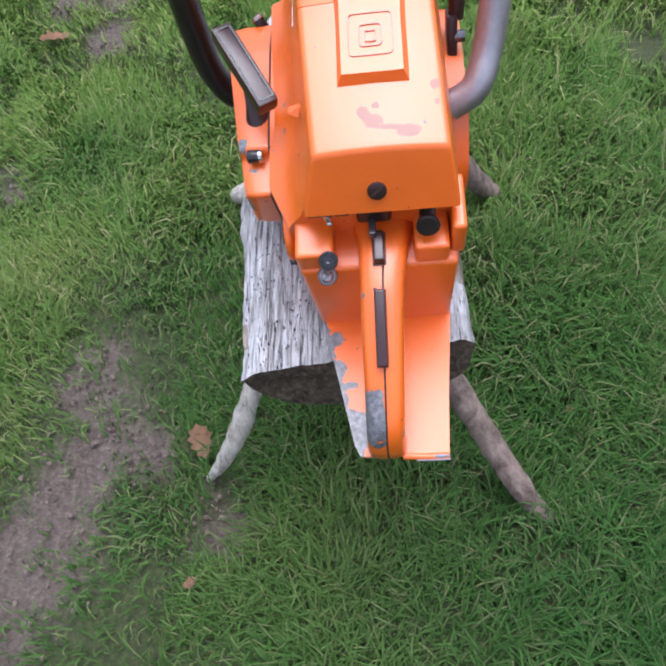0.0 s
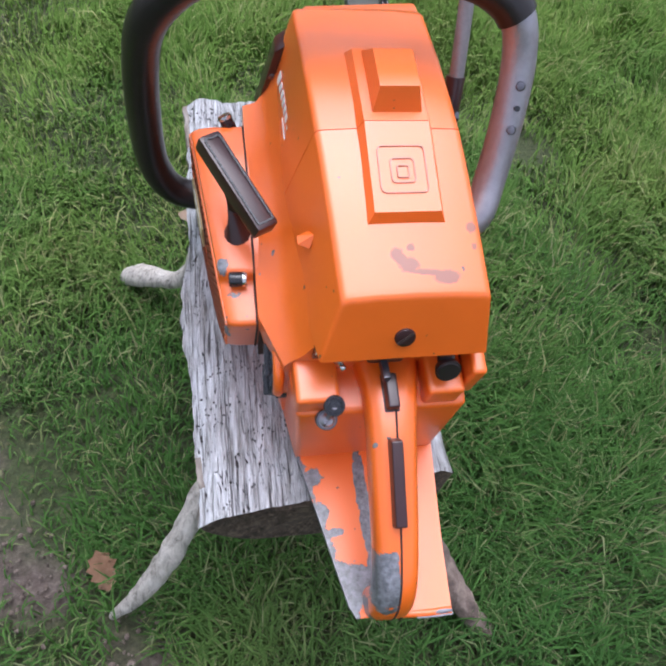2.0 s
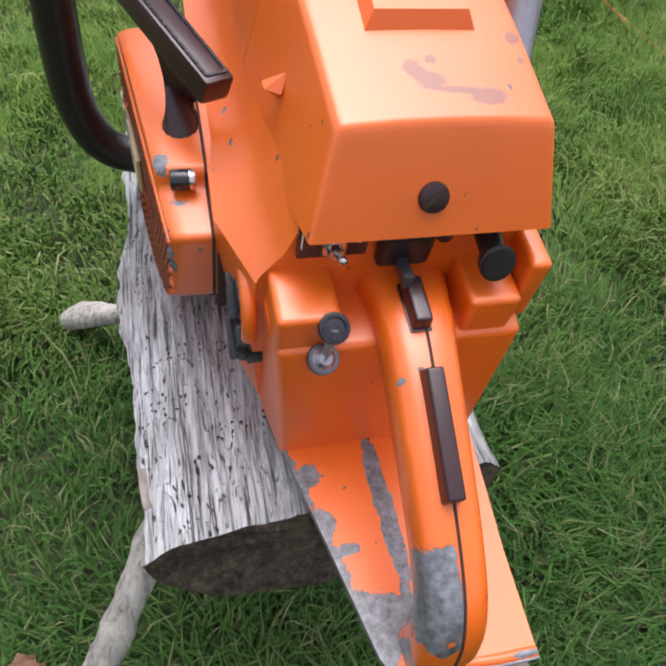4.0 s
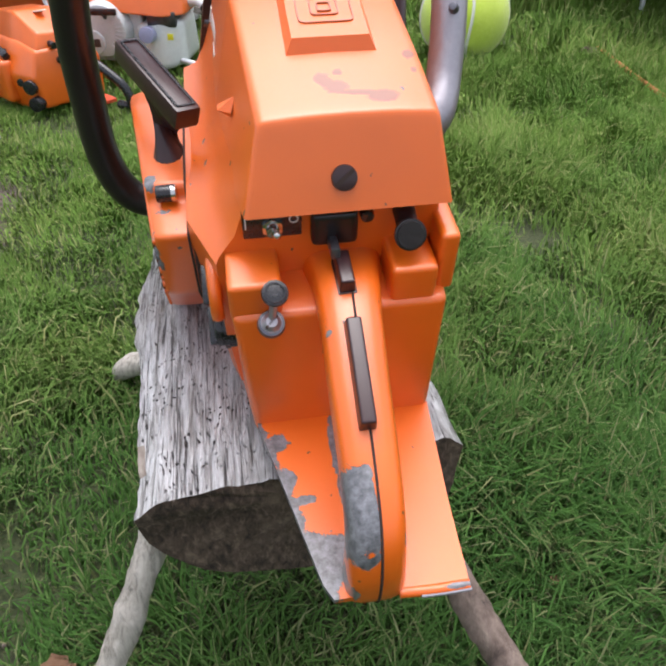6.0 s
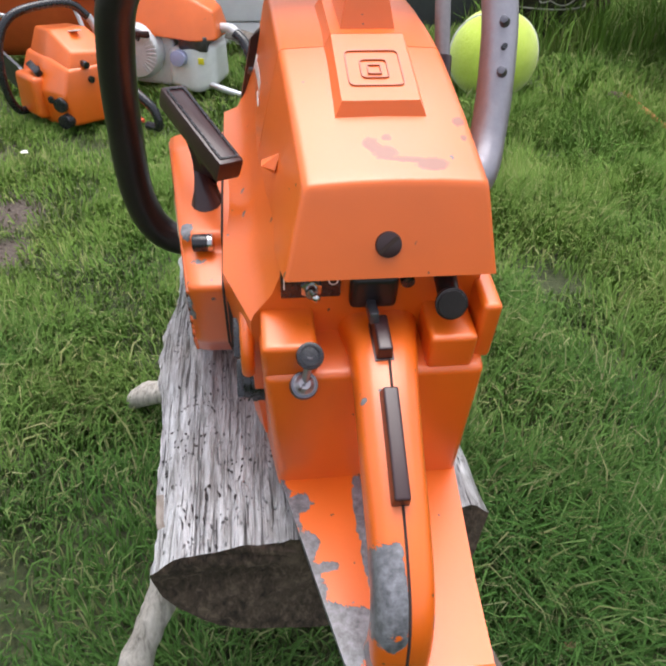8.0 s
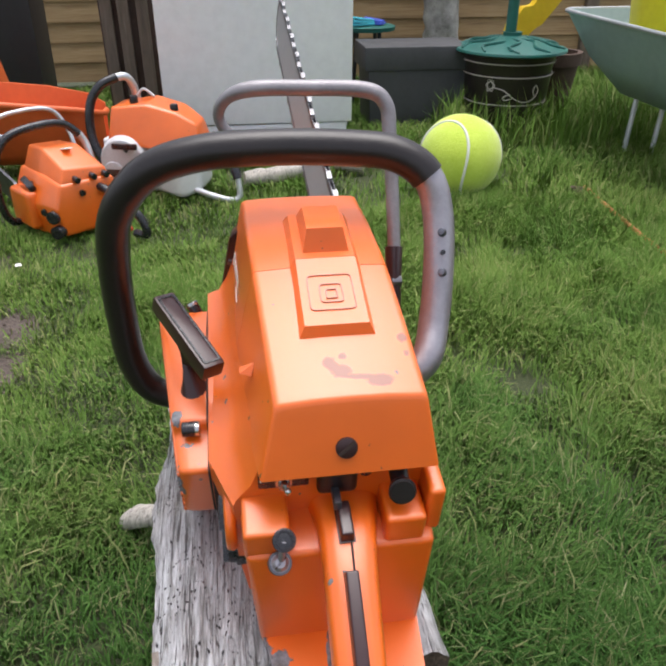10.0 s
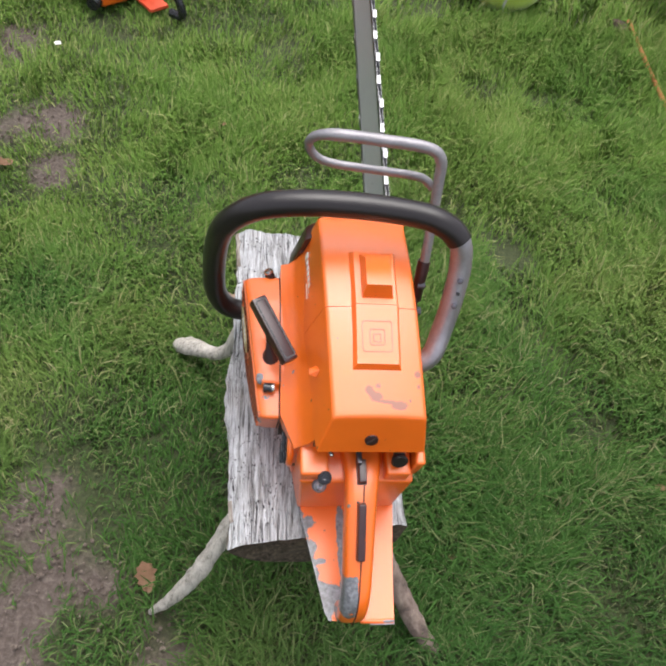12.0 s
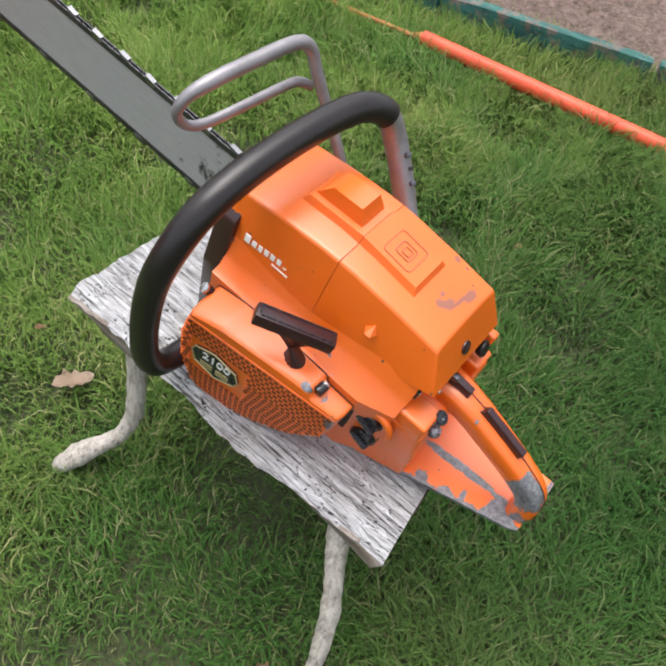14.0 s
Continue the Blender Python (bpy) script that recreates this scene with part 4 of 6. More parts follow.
    # starter housing with louvred side
    outline = [(0.272, 0.108), (0.281, 0.06), (0.279, 0.0), (0.262, -0.045), (0.230, -0.066), (0.170, -0.044), (0.118, -0.008), (0.080, 0.044), (0.0735, 0.106), (0.112, 0.1075), (0.1145, 0.120), (0.15, 0.121), (0.23, 0.119)]
    smooth = round_poly(outline, 0.005, 3)
    bm = bmesh.new()
    cx, cz = 0.175, 0.03

    def shrink(f, u, dz=0.0):
        out = [(u, cx + (p[0] - cx) * f, cz + (p[1] - cz) * f + dz) for p in smooth]
        return [(a + max(0.0, (-0.105 - u) / 0.047) * 0.12 * (0.272 - q), q, r) for a, q, r in out]
    skew = Matrix(((1, -0.12, 0, 0.12 * 0.272 - 0.0115), (0, 1, 0, 0), (0, 0, 1, 0), (0, 0, 0, 1)))
    turn = Matrix.Rotation(math.atan(0.12), 4, "Z")
    ring_loft(bm, [shrink(1.0, -0.099), shrink(1.0, -0.108), shrink(0.998, -0.132), shrink(0.985, -0.1445), shrink(0.968, -0.1500), shrink(0.955, -0.1518)])
    starter = part("starter_housing", bm, M_STARTER, saw, "orange louvred starter housing")
    bm = bmesh.new()
    seam = [(-0.1042, cx + (p[0] - cx) * 1.0035, cz + (p[1] - cz) * 1.0035) for p in smooth]
    sweep(bm, seam + [seam[0]], 0.0009, 6)
    part("housing_joint", bm, M_SEAM, starter)
    poly = [(cx + (p[0] - cx) * 0.965, cz + (p[1] - cz) * 0.965) for p in outline]

    def span(w):
        hit = []
        for a, b in zip(poly, poly[1:] + poly[:1]):
            if (a[1] - w) * (b[1] - w) < 0:
                hit.append(a[0] + (b[0] - a[0]) * (w - a[1]) / (b[1] - a[1]))
        return (min(hit), max(hit)) if len(hit) > 1 else None
    w = -0.05
    while w < 0.104:
        s = span(w)
        if s:
            runs = [s]
            if -0.004 < w < 0.068:
                runs = [(s[0], 0.186)] + ([(0.262, s[1])] if s[1] > 0.266 else [])
            for a, b in runs:
                if b - a < 0.012:
                    continue
                bm = bmesh.new()
                box(bm, (0.0030, b - a, 0.0036), Matrix.Translation((-0.1404, (a + b) / 2, w)), 0.0007, 1)
                bmesh.ops.transform(bm, matrix=skew, verts=bm.verts)
                part("louvre", bm, M_STARTER, starter)
        w += 0.0078
    # short blocks between the louvres, the slots' shade put into their dark colour
    slot = bmesh.new()
    box(slot, (0.0012, 0.0050, 0.0042))
    bmesh.ops.recalc_face_normals(slot, faces=slot.faces)
    slot_me = bpy.data.meshes.new("vent_slot")
    slot.to_mesh(slot_me)
    slot.free()
    slot_me.materials.append(M_VENT)
    w = -0.0461
    count_row = 0
    while w < 0.1:
        s = span(w)
        if s:
            v = s[0] + 0.005 + 0.0037 * (count_row % 2)
            count_row += 1
            while v < s[1] - 0.004:
                if not (-0.006 < w < 0.070 and 0.184 < v < 0.264):
                    shared("vent_slot", slot_me, Matrix.Translation(skew @ Vector((-0.1417, v, w))) @ turn, starter)
                v += 0.0076
        w += 0.0078
    # badge
    bm = bmesh.new()
    shape = [(0.226 + (p - 0.224) * 0.86, 0.034 + (q - 0.034) * 0.86) for p, q in ((0.262, 0.042), (0.256, 0.056), (0.226, 0.066), (0.192, 0.052), (0.186, 0.030), (0.192, 0.016), (0.222, 0.002), (0.256, 0.018))]
    prism(bm, shape, -0.1395, -0.1432)
    bmesh.ops.transform(bm, matrix=skew, verts=bm.verts)
    badge = part("badge", bm, M_BLACK, starter, "black and gold model badge")
    bm = bmesh.new()
    edge = [(-0.1432, a, b) for a, b in shape]
    sweep(bm, edge + [edge[0]], 0.0011, 6, 1.0, (1, 0, 0))
    bmesh.ops.transform(bm, matrix=skew, verts=bm.verts)
    part("badge_border", bm, M_BRASS, badge)
    face = Matrix(((0, 0, -1, -0.1437), (-1, 0, 0, 0.224), (0, 1, 0, 0.044), (0, 0, 0, 1)))
    lettering("badge_number", "2100", 0.0200, Matrix.Translation(skew @ face.translation) @ turn @ Matrix.Translation(-face.translation) @ face, M_WHITE, badge)
    for k2 in range(2):
        bm = bmesh.new()
        box(bm, (0.0008, 0.017, 0.012), Matrix.Translation((-0.1436, 0.237 - 0.022 * k2, 0.0235)), 0.0003)
        bmesh.ops.transform(bm, matrix=skew, verts=bm.verts)
        part("badge_bar", bm, M_BRASS, badge)
    # housing bolts
    for at, ax in (((-0.1170, 0.1105, 0.1155), (1, -0.05, 0.05)), ((-0.118, 0.276, 0.108), (-0.5, 0.6, 0.9))):
        bm = bmesh.new()
        d = Vector(ax).normalized()
        a = Vector(at)
        rod(bm, a - d * 0.008, a + d * 0.006, 0.0062, None, 20, 0.001)
        rod(bm, a + d * 0.006, a + d * 0.0062, 0.0034, None, 6)
        bolt = part("bolt", bm, M_BLACK, starter)
        bm = bmesh.new()
        rod(bm, a + d * 0.0030, a + d * 0.0066, 0.0066, 0.0060, 20, 0.0006)
        part("washer", bm, M_CHROME, bolt)
    # pull grip
    a, b = Vector((-0.1350, 0.200, 0.187)), Vector((-0.0935, 0.126, 0.170))
    d = (b - a)
    y = d.normalized()
    z = Vector((0.02, 0.30, 1)).normalized()
    z = (z - y * z.dot(y)).normalized()
    x = y.cross(z)
    m = Matrix((x, y, z)).transposed().to_4x4()
    m.translation = (a + b) / 2 - z * 0.007
    bm = bmesh.new()
    box(bm, (0.0195, d.length, 0.016), m, 0.003, 2)
    foot = [Vector((-0.1155, 0.152, 0.113)) + Vector((0.0145 * math.cos(t), 0.0195 * math.sin(t), 0)) for t in np.linspace(0, 2 * math.pi, 17)[:-1]]
    head = [m @ Vector((0.0092 * math.cos(t), 0.006 + 0.032 * math.sin(t), -0.004)) for t in np.linspace(0, 2 * math.pi, 17)[:-1]]
    waist = [f * 0.5 + h * 0.5 for f, h in zip(foot, head)]
    ring_loft(bm, [foot, waist, head])
    grip = part("pull_grip", bm, M_PLASTIC, starter, "brown-black starter pull grip")
    bm = bmesh.new()
    o = round_poly([(-0.0075, -d.length / 2 + 0.004), (0.0075, -d.length / 2 + 0.004), (0.0075, d.length / 2 - 0.004), (-0.0075, d.length / 2 - 0.004)], 0.002, 3)
    i2 = [(p[0] * 0.78, p[1] * 0.965) for p in o]
    ring_loft(bm, [[m @ Vector((*p, h)) for p in q] for q, h in ((o, 0.0075), (o, 0.0088), (i2, 0.0088), (i2, 0.0075))], cap=False)
    part("grip_rim", bm, M_BLACK, grip)

    # front shroud, muffler guard and lip
    bm = bmesh.new()
    ring_loft(bm, [[(-0.093, 0.284, -0.05), (-0.093, 0.284, 0.11), (-0.078, 0.284, 0.185), (-0.06, 0.284, 0.2), (0.05, 0.284, 0.2), (0.056, 0.284, -0.05)],
                   [(-0.090, 0.312, -0.045), (-0.090, 0.312, 0.105), (-0.075, 0.312, 0.176), (-0.06, 0.312, 0.19), (0.048, 0.312, 0.19), (0.054, 0.312, -0.045)]])
    bevelled(bm, list(bm.edges), 0.004, 2)
    part("front_shroud", bm, M_PLASTIC, saw, "dark brown front shroud")

    bm = bmesh.new()
    ring_loft(bm, [[(-0.062, 0.306, 0.176), (0.052, 0.306, 0.176), (0.052, 0.306, 0.196), (-0.062, 0.306, 0.196)],
                   [(-0.048, 0.340, 0.170), (0.050, 0.340, 0.176), (0.050, 0.338, 0.190), (-0.048, 0.338, 0.184)]])
    bevelled(bm, list(bm.edges), 0.004, 2)
    part("front_lip", bm, M_ORANGE, saw)

    # handle bail: worn bare tube, rubber sleeve over most of it
    bail = spline([(-0.095, 0.285, -0.030), (-0.145, 0.286, -0.026), (-0.184, 0.288, -0.012), (-0.202, 0.291, 0.03), (-0.203, 0.292, 0.10), (-0.197, 0.288, 0.17), (-0.184, 0.281, 0.222), (-0.150, 0.277, 0.262), (-0.1, 0.275, 0.279), (-0.03, 0.273, 0.283), (0.04, 0.267, 0.282), (0.075, 0.258, 0.279), (0.100, 0.246, 0.264), (0.1095, 0.231, 0.236), (0.1085, 0.205, 0.198), (0.102, 0.177, 0.160), (0.09, 0.15, 0.138), (0.066, 0.142, 0.124)], 6)
    bail = [Vector((p.x * (0.95 if p.x < 0 else 0.965), p.y, p.z - 0.002)) for p in bail]
    cut = 12 * 6
    bm = bmesh.new()
    sweep(bm, bail[cut - 2:], 0.0135, 18)
    tube = part("front_handle", bm, M_TUBE, saw, "bare worn aluminium handle tube")
    bm = bmesh.new()
    sweep(bm, bail[:cut + 1], 0.0155, 18)
    part("handle_sleeve", bm, M_RUBBER, tube, "black rubber grip sleeve")
    for at in ((0.1055, 0.2190, 0.2190), (0.1045, 0.2000, 0.1905)):
        bm = bmesh.new()
        rod(bm, Vector(at) + Vector((0, -0.008, 0.008)), Vector(at) + Vector((-0.003, -0.0125, 0.0125)), 0.0042, 0.003, 12, 0.0008)
        part("rivet", bm, M_STEEL, tube)
    bm = bmesh.new()
    rod(bm, (0.105, 0.2030, 0.2112), (0.1046, 0.1985, 0.2155), 0.0022, None, 10)
    part("rivet_hole", bm, M_BLACK, tube)

    # front guard hoop on its hinge post
    hoop = spline([(0.079, 0.262, 0.170), (0.080, 0.30, 0.226), (0.080, 0.33, 0.268), (0.077, 0.343, 0.292), (0.058, 0.350, 0.303), (0.0, 0.356, 0.304), (-0.052, 0.361, 0.302), (-0.076, 0.368, 0.290), (-0.084, 0.371, 0.272), (-0.074, 0.366, 0.256), (-0.05, 0.360, 0.251), (0.0, 0.352, 0.254), (0.05, 0.343, 0.259), (0.066, 0.339, 0.257), (0.077, 0.331, 0.252)], 6)
    hoop = [Vector((p.x * (0.95 if p.x < 0 else 1.0), p.y, p.z - max(0.0, min(1.0, (p.z - 0.17) / 0.08)) * 0.006)) for p in hoop]
    k = len(hoop)
    rad = lerp_list([0.0065, 0.0065, 0.007, 0.0072, 0.0075, 0.0075, 0.0075, 0.006, 0.0055, 0.0055, 0.0055, 0.0055, 0.0055, 0.0055, 0.0055], k)
    bm = bmesh.new()
    sweep(bm, hoop, rad, 12)
    guard = part("hand_guard", bm, M_ROD, saw, "bent grey metal hoop guard")
    bm = bmesh.new()
    rod(bm, (0.079, 0.268, 0.176), (0.076, 0.235, 0.128), 0.0085, 0.0075, 14, 0.001)
    box(bm, (0.010, 0.030, 0.05), Matrix.Translation((0.072, 0.228, 0.11)) @ pose(0, 0, 0, -30), 0.003)
    part("hinge_post", bm, M_PLASTIC, guard, "dark brown hinge post")
    for at in ((0.080, 0.246, 0.150), (0.080, 0.222, 0.120)):
        bm = bmesh.new()
        rod(bm, Vector(at) - Vector((0.006, 0, 0)), Vector(at) + Vector((0.004, 0, 0)), 0.006, None, 6, 0.0008)
        part("bolt", bm, M_STEEL, guard)

    # side clutch cover behind the bar
    bm = bmesh.new()
    prism(bm, round_poly([(0.12, -0.05), (0.30, -0.05), (0.31, 0.02), (0.28, 0.105), (0.14, 0.115), (0.10, 0.06)], 0.02, 4), 0.055, 0.082, 0, 0.04)
    part("clutch_cover", bm, M_ORANGE, saw)

    # guide bar and chain
    u, v0, v1, wc, hw = 0.0565, 0.20, 1.385, 0.042, 0.046
    bm = bmesh.new()
    nose = [(v1 - hw * 1.0 + hw * 1.0 * math.cos(a), wc + hw * 0.98 * math.sin(a)) for a in np.linspace(-math.pi / 2, math.pi / 2, 19)]
    prism(bm, [(v0, wc + hw)] + [(v0, wc - hw)] + nose, u - 0.0024, u + 0.0024)
    lean = Matrix(((1, 0, 0.10, -0.10 * (wc + hw)), (0, 1, 0, 0), (0, 0, 1, 0), (0, 0, 0, 1)))
    bmesh.ops.transform(bm, matrix=lean, verts=bm.verts)
    bar = part("guide_bar", bm, M_BAR, saw, "long grey steel guide bar")
    path = []
    step = 0.0125
    x = 0.29
    while x < v1 - hw:
        path.append((x, wc + hw + 0.003, 0.0))
        x += step
    for a in np.linspace(math.pi / 2, -math.pi / 2, 13)[1:-1]:
        path.append((v1 - hw + (hw + 0.003) * math.cos(a), wc + (hw + 0.002) * math.sin(a), a - math.pi / 2))
    x = v1 - hw
    while x > 0.29:
        path.append((x, wc - hw - 0.003, math.pi))
        x -= step
    bm = bmesh.new()
    for i, (v, w, a) in enumerate(path):
        m = Matrix.Translation((u + (0.0026 if i % 2 else -0.0026), v, w)) @ Matrix.Rotation(a, 4, "X")
        box(bm, (0.0016, 0.0150, 0.0085), m, 0.0, 1, (1, 0.7))
        box(bm, (0.0016, 0.0150, 0.0085), m @ Matrix.Translation((-0.0052 if i % 2 else 0.0052, 0, 0)), 0.0, 1, (1, 0.7))
    bmesh.ops.transform(bm, matrix=lean, verts=bm.verts)
    chain = part("saw_chain", bm, M_CHAIN, bar, "dark oily saw chain")
    cut_bm = bmesh.new()
    ring_loft(cut_bm, [[(-0.0035, -0.009, 0.0), (0.003, -0.009, 0.0), (0.003, -0.007, 0.0065), (-0.0035, -0.007, 0.0065)], [(-0.0035, 0.006, 0.0), (0.003, 0.006, 0.0), (0.003, 0.008, 0.0095), (-0.0035, 0.008, 0.0095)]])
    finish(cut_bm)
    cut_me = bpy.data.meshes.new("cutter")
    cut_bm.to_mesh(cut_me)
    cut_bm.free()
    cut_me.materials.append(M_CUTTER)
    for i, (v, w, a) in enumerate(path):
        if i % 4 == 1:
            shared("cutter", cut_me, Matrix.Translation(lean @ Vector((u + (0.0015 if i % 8 == 1 else -0.0005), v, w))) @ Matrix.Rotation(a, 4, "X"), chain)
    return saw


M_EMBLEM = orange_paint("orange_emblem_edge", base=(0.42, 0.075, 0.012))
build_saw()


# ---- things round the lawn ----
def wood(name, a, b, stretch):
    m, n, l, p = material(name, a, 0.7)
    g = tex_noise(n, l, coords(n, l, stretch), 1.0, 6, 0.65, 0.5)
    t = tex_noise(n, l, coords(n, l), 3, 3)
    info = n.new("ShaderNodeObjectInfo")
    col = ramp(n, l, g, [(0.3, tuple(x * 0.55 for x in a)), (0.5, a), (0.75, b)])
    col = mix(n, l, calc(n, l, "MULTIPLY", info.outputs["Random"], 0.35), col, tuple(x * 0.6 for x in a))
    col = mix(n, l, over(n, l, t, 0.45, 0.8), col, tuple(x * 0.7 for x in b))
    l.new(col, p.inputs["Base Color"])
    bump(n, l, p, g, 0.5, 0.003)
    return m


M_FENCE = wood("fence_board_wood", (0.36, 0.23, 0.11), (0.50, 0.36, 0.19), (3, 30, 60))
M_POST = wood("fence_post_wood", (0.17, 0.13, 0.10), (0.27, 0.21, 0.17), (40, 40, 4))
M_TRUNK = speckled("lichen_trunk", (0.09, 0.085, 0.08), (0.58, 0.57, 0.55), 0.85, 0, 30, 0.3, 0.9, 0.01)
M_GREENP = speckled("green_painted_metal", (0.010, 0.095, 0.08), (0.022, 0.155, 0.13), 0.4, 0, 14)
M_PLANTER = speckled("brown_black_glaze", (0.016, 0.012, 0.010), (0.035, 0.026, 0.022), 0.35, 0, 14)
M_TRIM = speckled("silver_line_relief", (0.42, 0.38, 0.34), (0.55, 0.5, 0.46), 0.45, 0.2, 30)
M_GREYBOX = speckled("grey_plastic_box", (0.045, 0.047, 0.052), (0.075, 0.078, 0.085), 0.55, 0, 12)
M_DARK = speckled("dark_bin_plastic", (0.012, 0.012, 0.014), (0.03, 0.03, 0.034), 0.5, 0, 10)
M_BROWNPOT = speckled("dark_terracotta", (0.05, 0.028, 0.02), (0.10, 0.06, 0.045), 0.7, 0, 20)
M_BARROW = speckled("grey_green_barrow_steel", (0.26, 0.35, 0.37), (0.36, 0.46, 0.48), 0.45, 0.1, 8)
M_GALV = speckled("galvanised_tube", (0.5, 0.53, 0.57), (0.68, 0.7, 0.74), 0.35, 0.6, 30)
M_YELLOW = speckled("yellow_plastic", (0.72, 0.62, 0.01), (0.82, 0.74, 0.03), 0.45, 0, 8)
M_YELLOW2 = speckled("yellow_toy_plastic", (0.66, 0.42, 0.01), (0.75, 0.52, 0.02), 0.45, 0, 8)
M_PANEL = speckled("white_enamel_panel", (0.84, 0.86, 0.90), (0.88, 0.90, 0.93), 0.35, 0, 5)
M_SLED = speckled("orange_red_plastic", (0.62, 0.10, 0.02), (0.72, 0.15, 0.035), 0.5, 0, 8)
M_GREYSAW = speckled("light_grey_casting", (0.55, 0.56, 0.58), (0.68, 0.69, 0.72), 0.4, 0.0, 20)
M_TANK = speckled("milky_white_tank", (0.62, 0.64, 0.64), (0.72, 0.74, 0.74), 0.35, 0, 16)
M_TEAL = speckled("teal_plastic", (0.02, 0.22, 0.24), (0.05, 0.32, 0.33), 0.4, 0, 12)
M_BLUE = speckled("blue_plastic", (0.02, 0.05, 0.35), (0.05, 0.1, 0.5), 0.4, 0, 12)
M_CYAN = speckled("cyan_plastic", (0.06, 0.5, 0.65), (0.1, 0.6, 0.75), 0.4, 0, 12)
M_LILAC = speckled("lilac_cap", (0.28, 0.3, 0.48), (0.36, 0.38, 0.56), 0.4, 0, 20)
M_POLE = speckled("orange_pole_paint", (0.68, 0.07, 0.025), (0.78, 0.11, 0.045), 0.5, 0, 25)
M_RUST = speckled("rusty_rod", (0.42, 0.14, 0.05), (0.55, 0.22, 0.08), 0.7, 0.2, 40)
def flaking_green():
    m, n, l, p = material("flaking_green_board", (0.03, 0.14, 0.12), 0.7)
    g = tex_noise(n, l, coords(n, l, (60, 6, 60)), 1.0, 6, 0.7, 0.4)
    t = tex_noise(n, l, coords(n, l), 26, 6, 0.7)
    green = ramp(n, l, g, [(0.3, (0.008, 0.05, 0.045)), (0.55, (0.02, 0.12, 0.105)), (0.8, (0.07, 0.20, 0.18))])
    bare = ramp(n, l, g, [(0.3, (0.05, 0.04, 0.035)), (0.7, (0.22, 0.19, 0.16))])
    l.new(mix(n, l, over(n, l, t, 0.5, 0.58), green, bare), p.inputs["Base Color"])
    bump(n, l, p, calc(n, l, "ADD", g, t), 0.7, 0.004)
    return m


M_EDGE = flaking_green()
M_BED = bark("dark_bed_soil", (0.11, 0.075, 0.06), (0.22, 0.16, 0.14), 0.95, (60, 60, 60))
M_LEAF = speckled("dead_leaf", (0.28, 0.14, 0.075), (0.42, 0.25, 0.16), 0.6, 0, 60, 0.4, 0.6, 0.003)
M_LEAF_PALE = speckled("pale_dead_leaf", (0.42, 0.29, 0.20), (0.60, 0.46, 0.36), 0.6, 0, 60, 0.4, 0.6, 0.003)


def felt():
    m, n, l, p = material("yellow_green_felt", (0.55, 0.72, 0.06), 0.9)
    v = coords(n, l)
    f = tex_noise(n, l, v, 130, 5, 0.7)
    b = tex_noise(n, l, v, 9, 3)
    col = ramp(n, l, b, [(0.3, (0.46, 0.62, 0.035)), (0.7, (0.60, 0.76, 0.08))])
    l.new(mix(n, l, 0.3, col, ramp(n, l, f, [(0.3, (0.4, 0.55, 0.03)), (0.7, (0.7, 0.82, 0.2))])), p.inputs["Base Color"])
    p.inputs["Sheen Weight"].default_value = 0.4
    bump(n, l, p, f, 0.7, 0.004)
    return m


M_FELT = felt()
M_SEAMLINE = speckled("white_ball_seam", (0.66, 0.68, 0.6), (0.76, 0.78, 0.7), 0.8, 0, 60)


def block(name, mat, parent, centre, size, bev=0.004, rot=(0, 0, 0), taper=(1, 1), label="", seg=2):
    bm = bmesh.new()
    box(bm, size, pose(*centre, *rot), bev, seg, taper)
    return part(name, bm, mat, parent, label)


def pipe(name, mat, parent, pts, r, label="", n=6, seg=12):
    bm = bmesh.new()
    sweep(bm, spline(pts, n) if len(pts) > 2 else pts, r, seg)
    return part(name, mat=mat, bm=bm, parent=parent, label=label)


def turned(name, mat, parent, profile, seg=40, label="", at=(0, 0, 0)):
    """A round thing from a profile of (radius, height)."""
    bm = bmesh.new()
    ring_loft(bm, [[(at[0] + r * math.cos(2 * math.pi * i / seg), at[1] + r * math.sin(2 * math.pi * i / seg), at[2] + z) for i in range(seg)] for r, z in profile])
    return part(name, bm, mat, parent, label)


def build_fence():
    f = thing("fence", Matrix.Translation((0.4, 4.5, 0)), "tan overlapping horizontal board fence with wooden posts", "fence", kind="structure")
    z = 0.02
    k = 0
    while z < 1.75:
        for i, (x0, x1) in enumerate(((-5.0, -2.92), (-2.84, -1.36), (-1.28, 0.55), (0.63, 2.45), (2.53, 5.0))):
            bm = bmesh.new()
            w = x1 - x0
            ring_loft(bm, [[(-w / 2, -0.014, 0), (w / 2, -0.014, 0), (w / 2, 0.004, 0), (-w / 2, 0.004, 0)], [(-w / 2, 0.004, 0.135), (w / 2, 0.004, 0.135), (w / 2, 0.012, 0.135), (-w / 2, 0.012, 0.135)]])
            ob = part("board", bm, M_FENCE, f)
            ob.matrix_local = pose((x0 + x1) / 2 - 0.4, 0.002 * math.sin(k * 3.1 + i), z)
        z += 0.118
        k += 1
    for x in (-2.88, -1.32, 0.59, 2.49):
        block("post", M_POST, f, (x - 0.4, 0.0, 0.92), (0.09, 0.09, 1.84), 0.006)


build_fence()


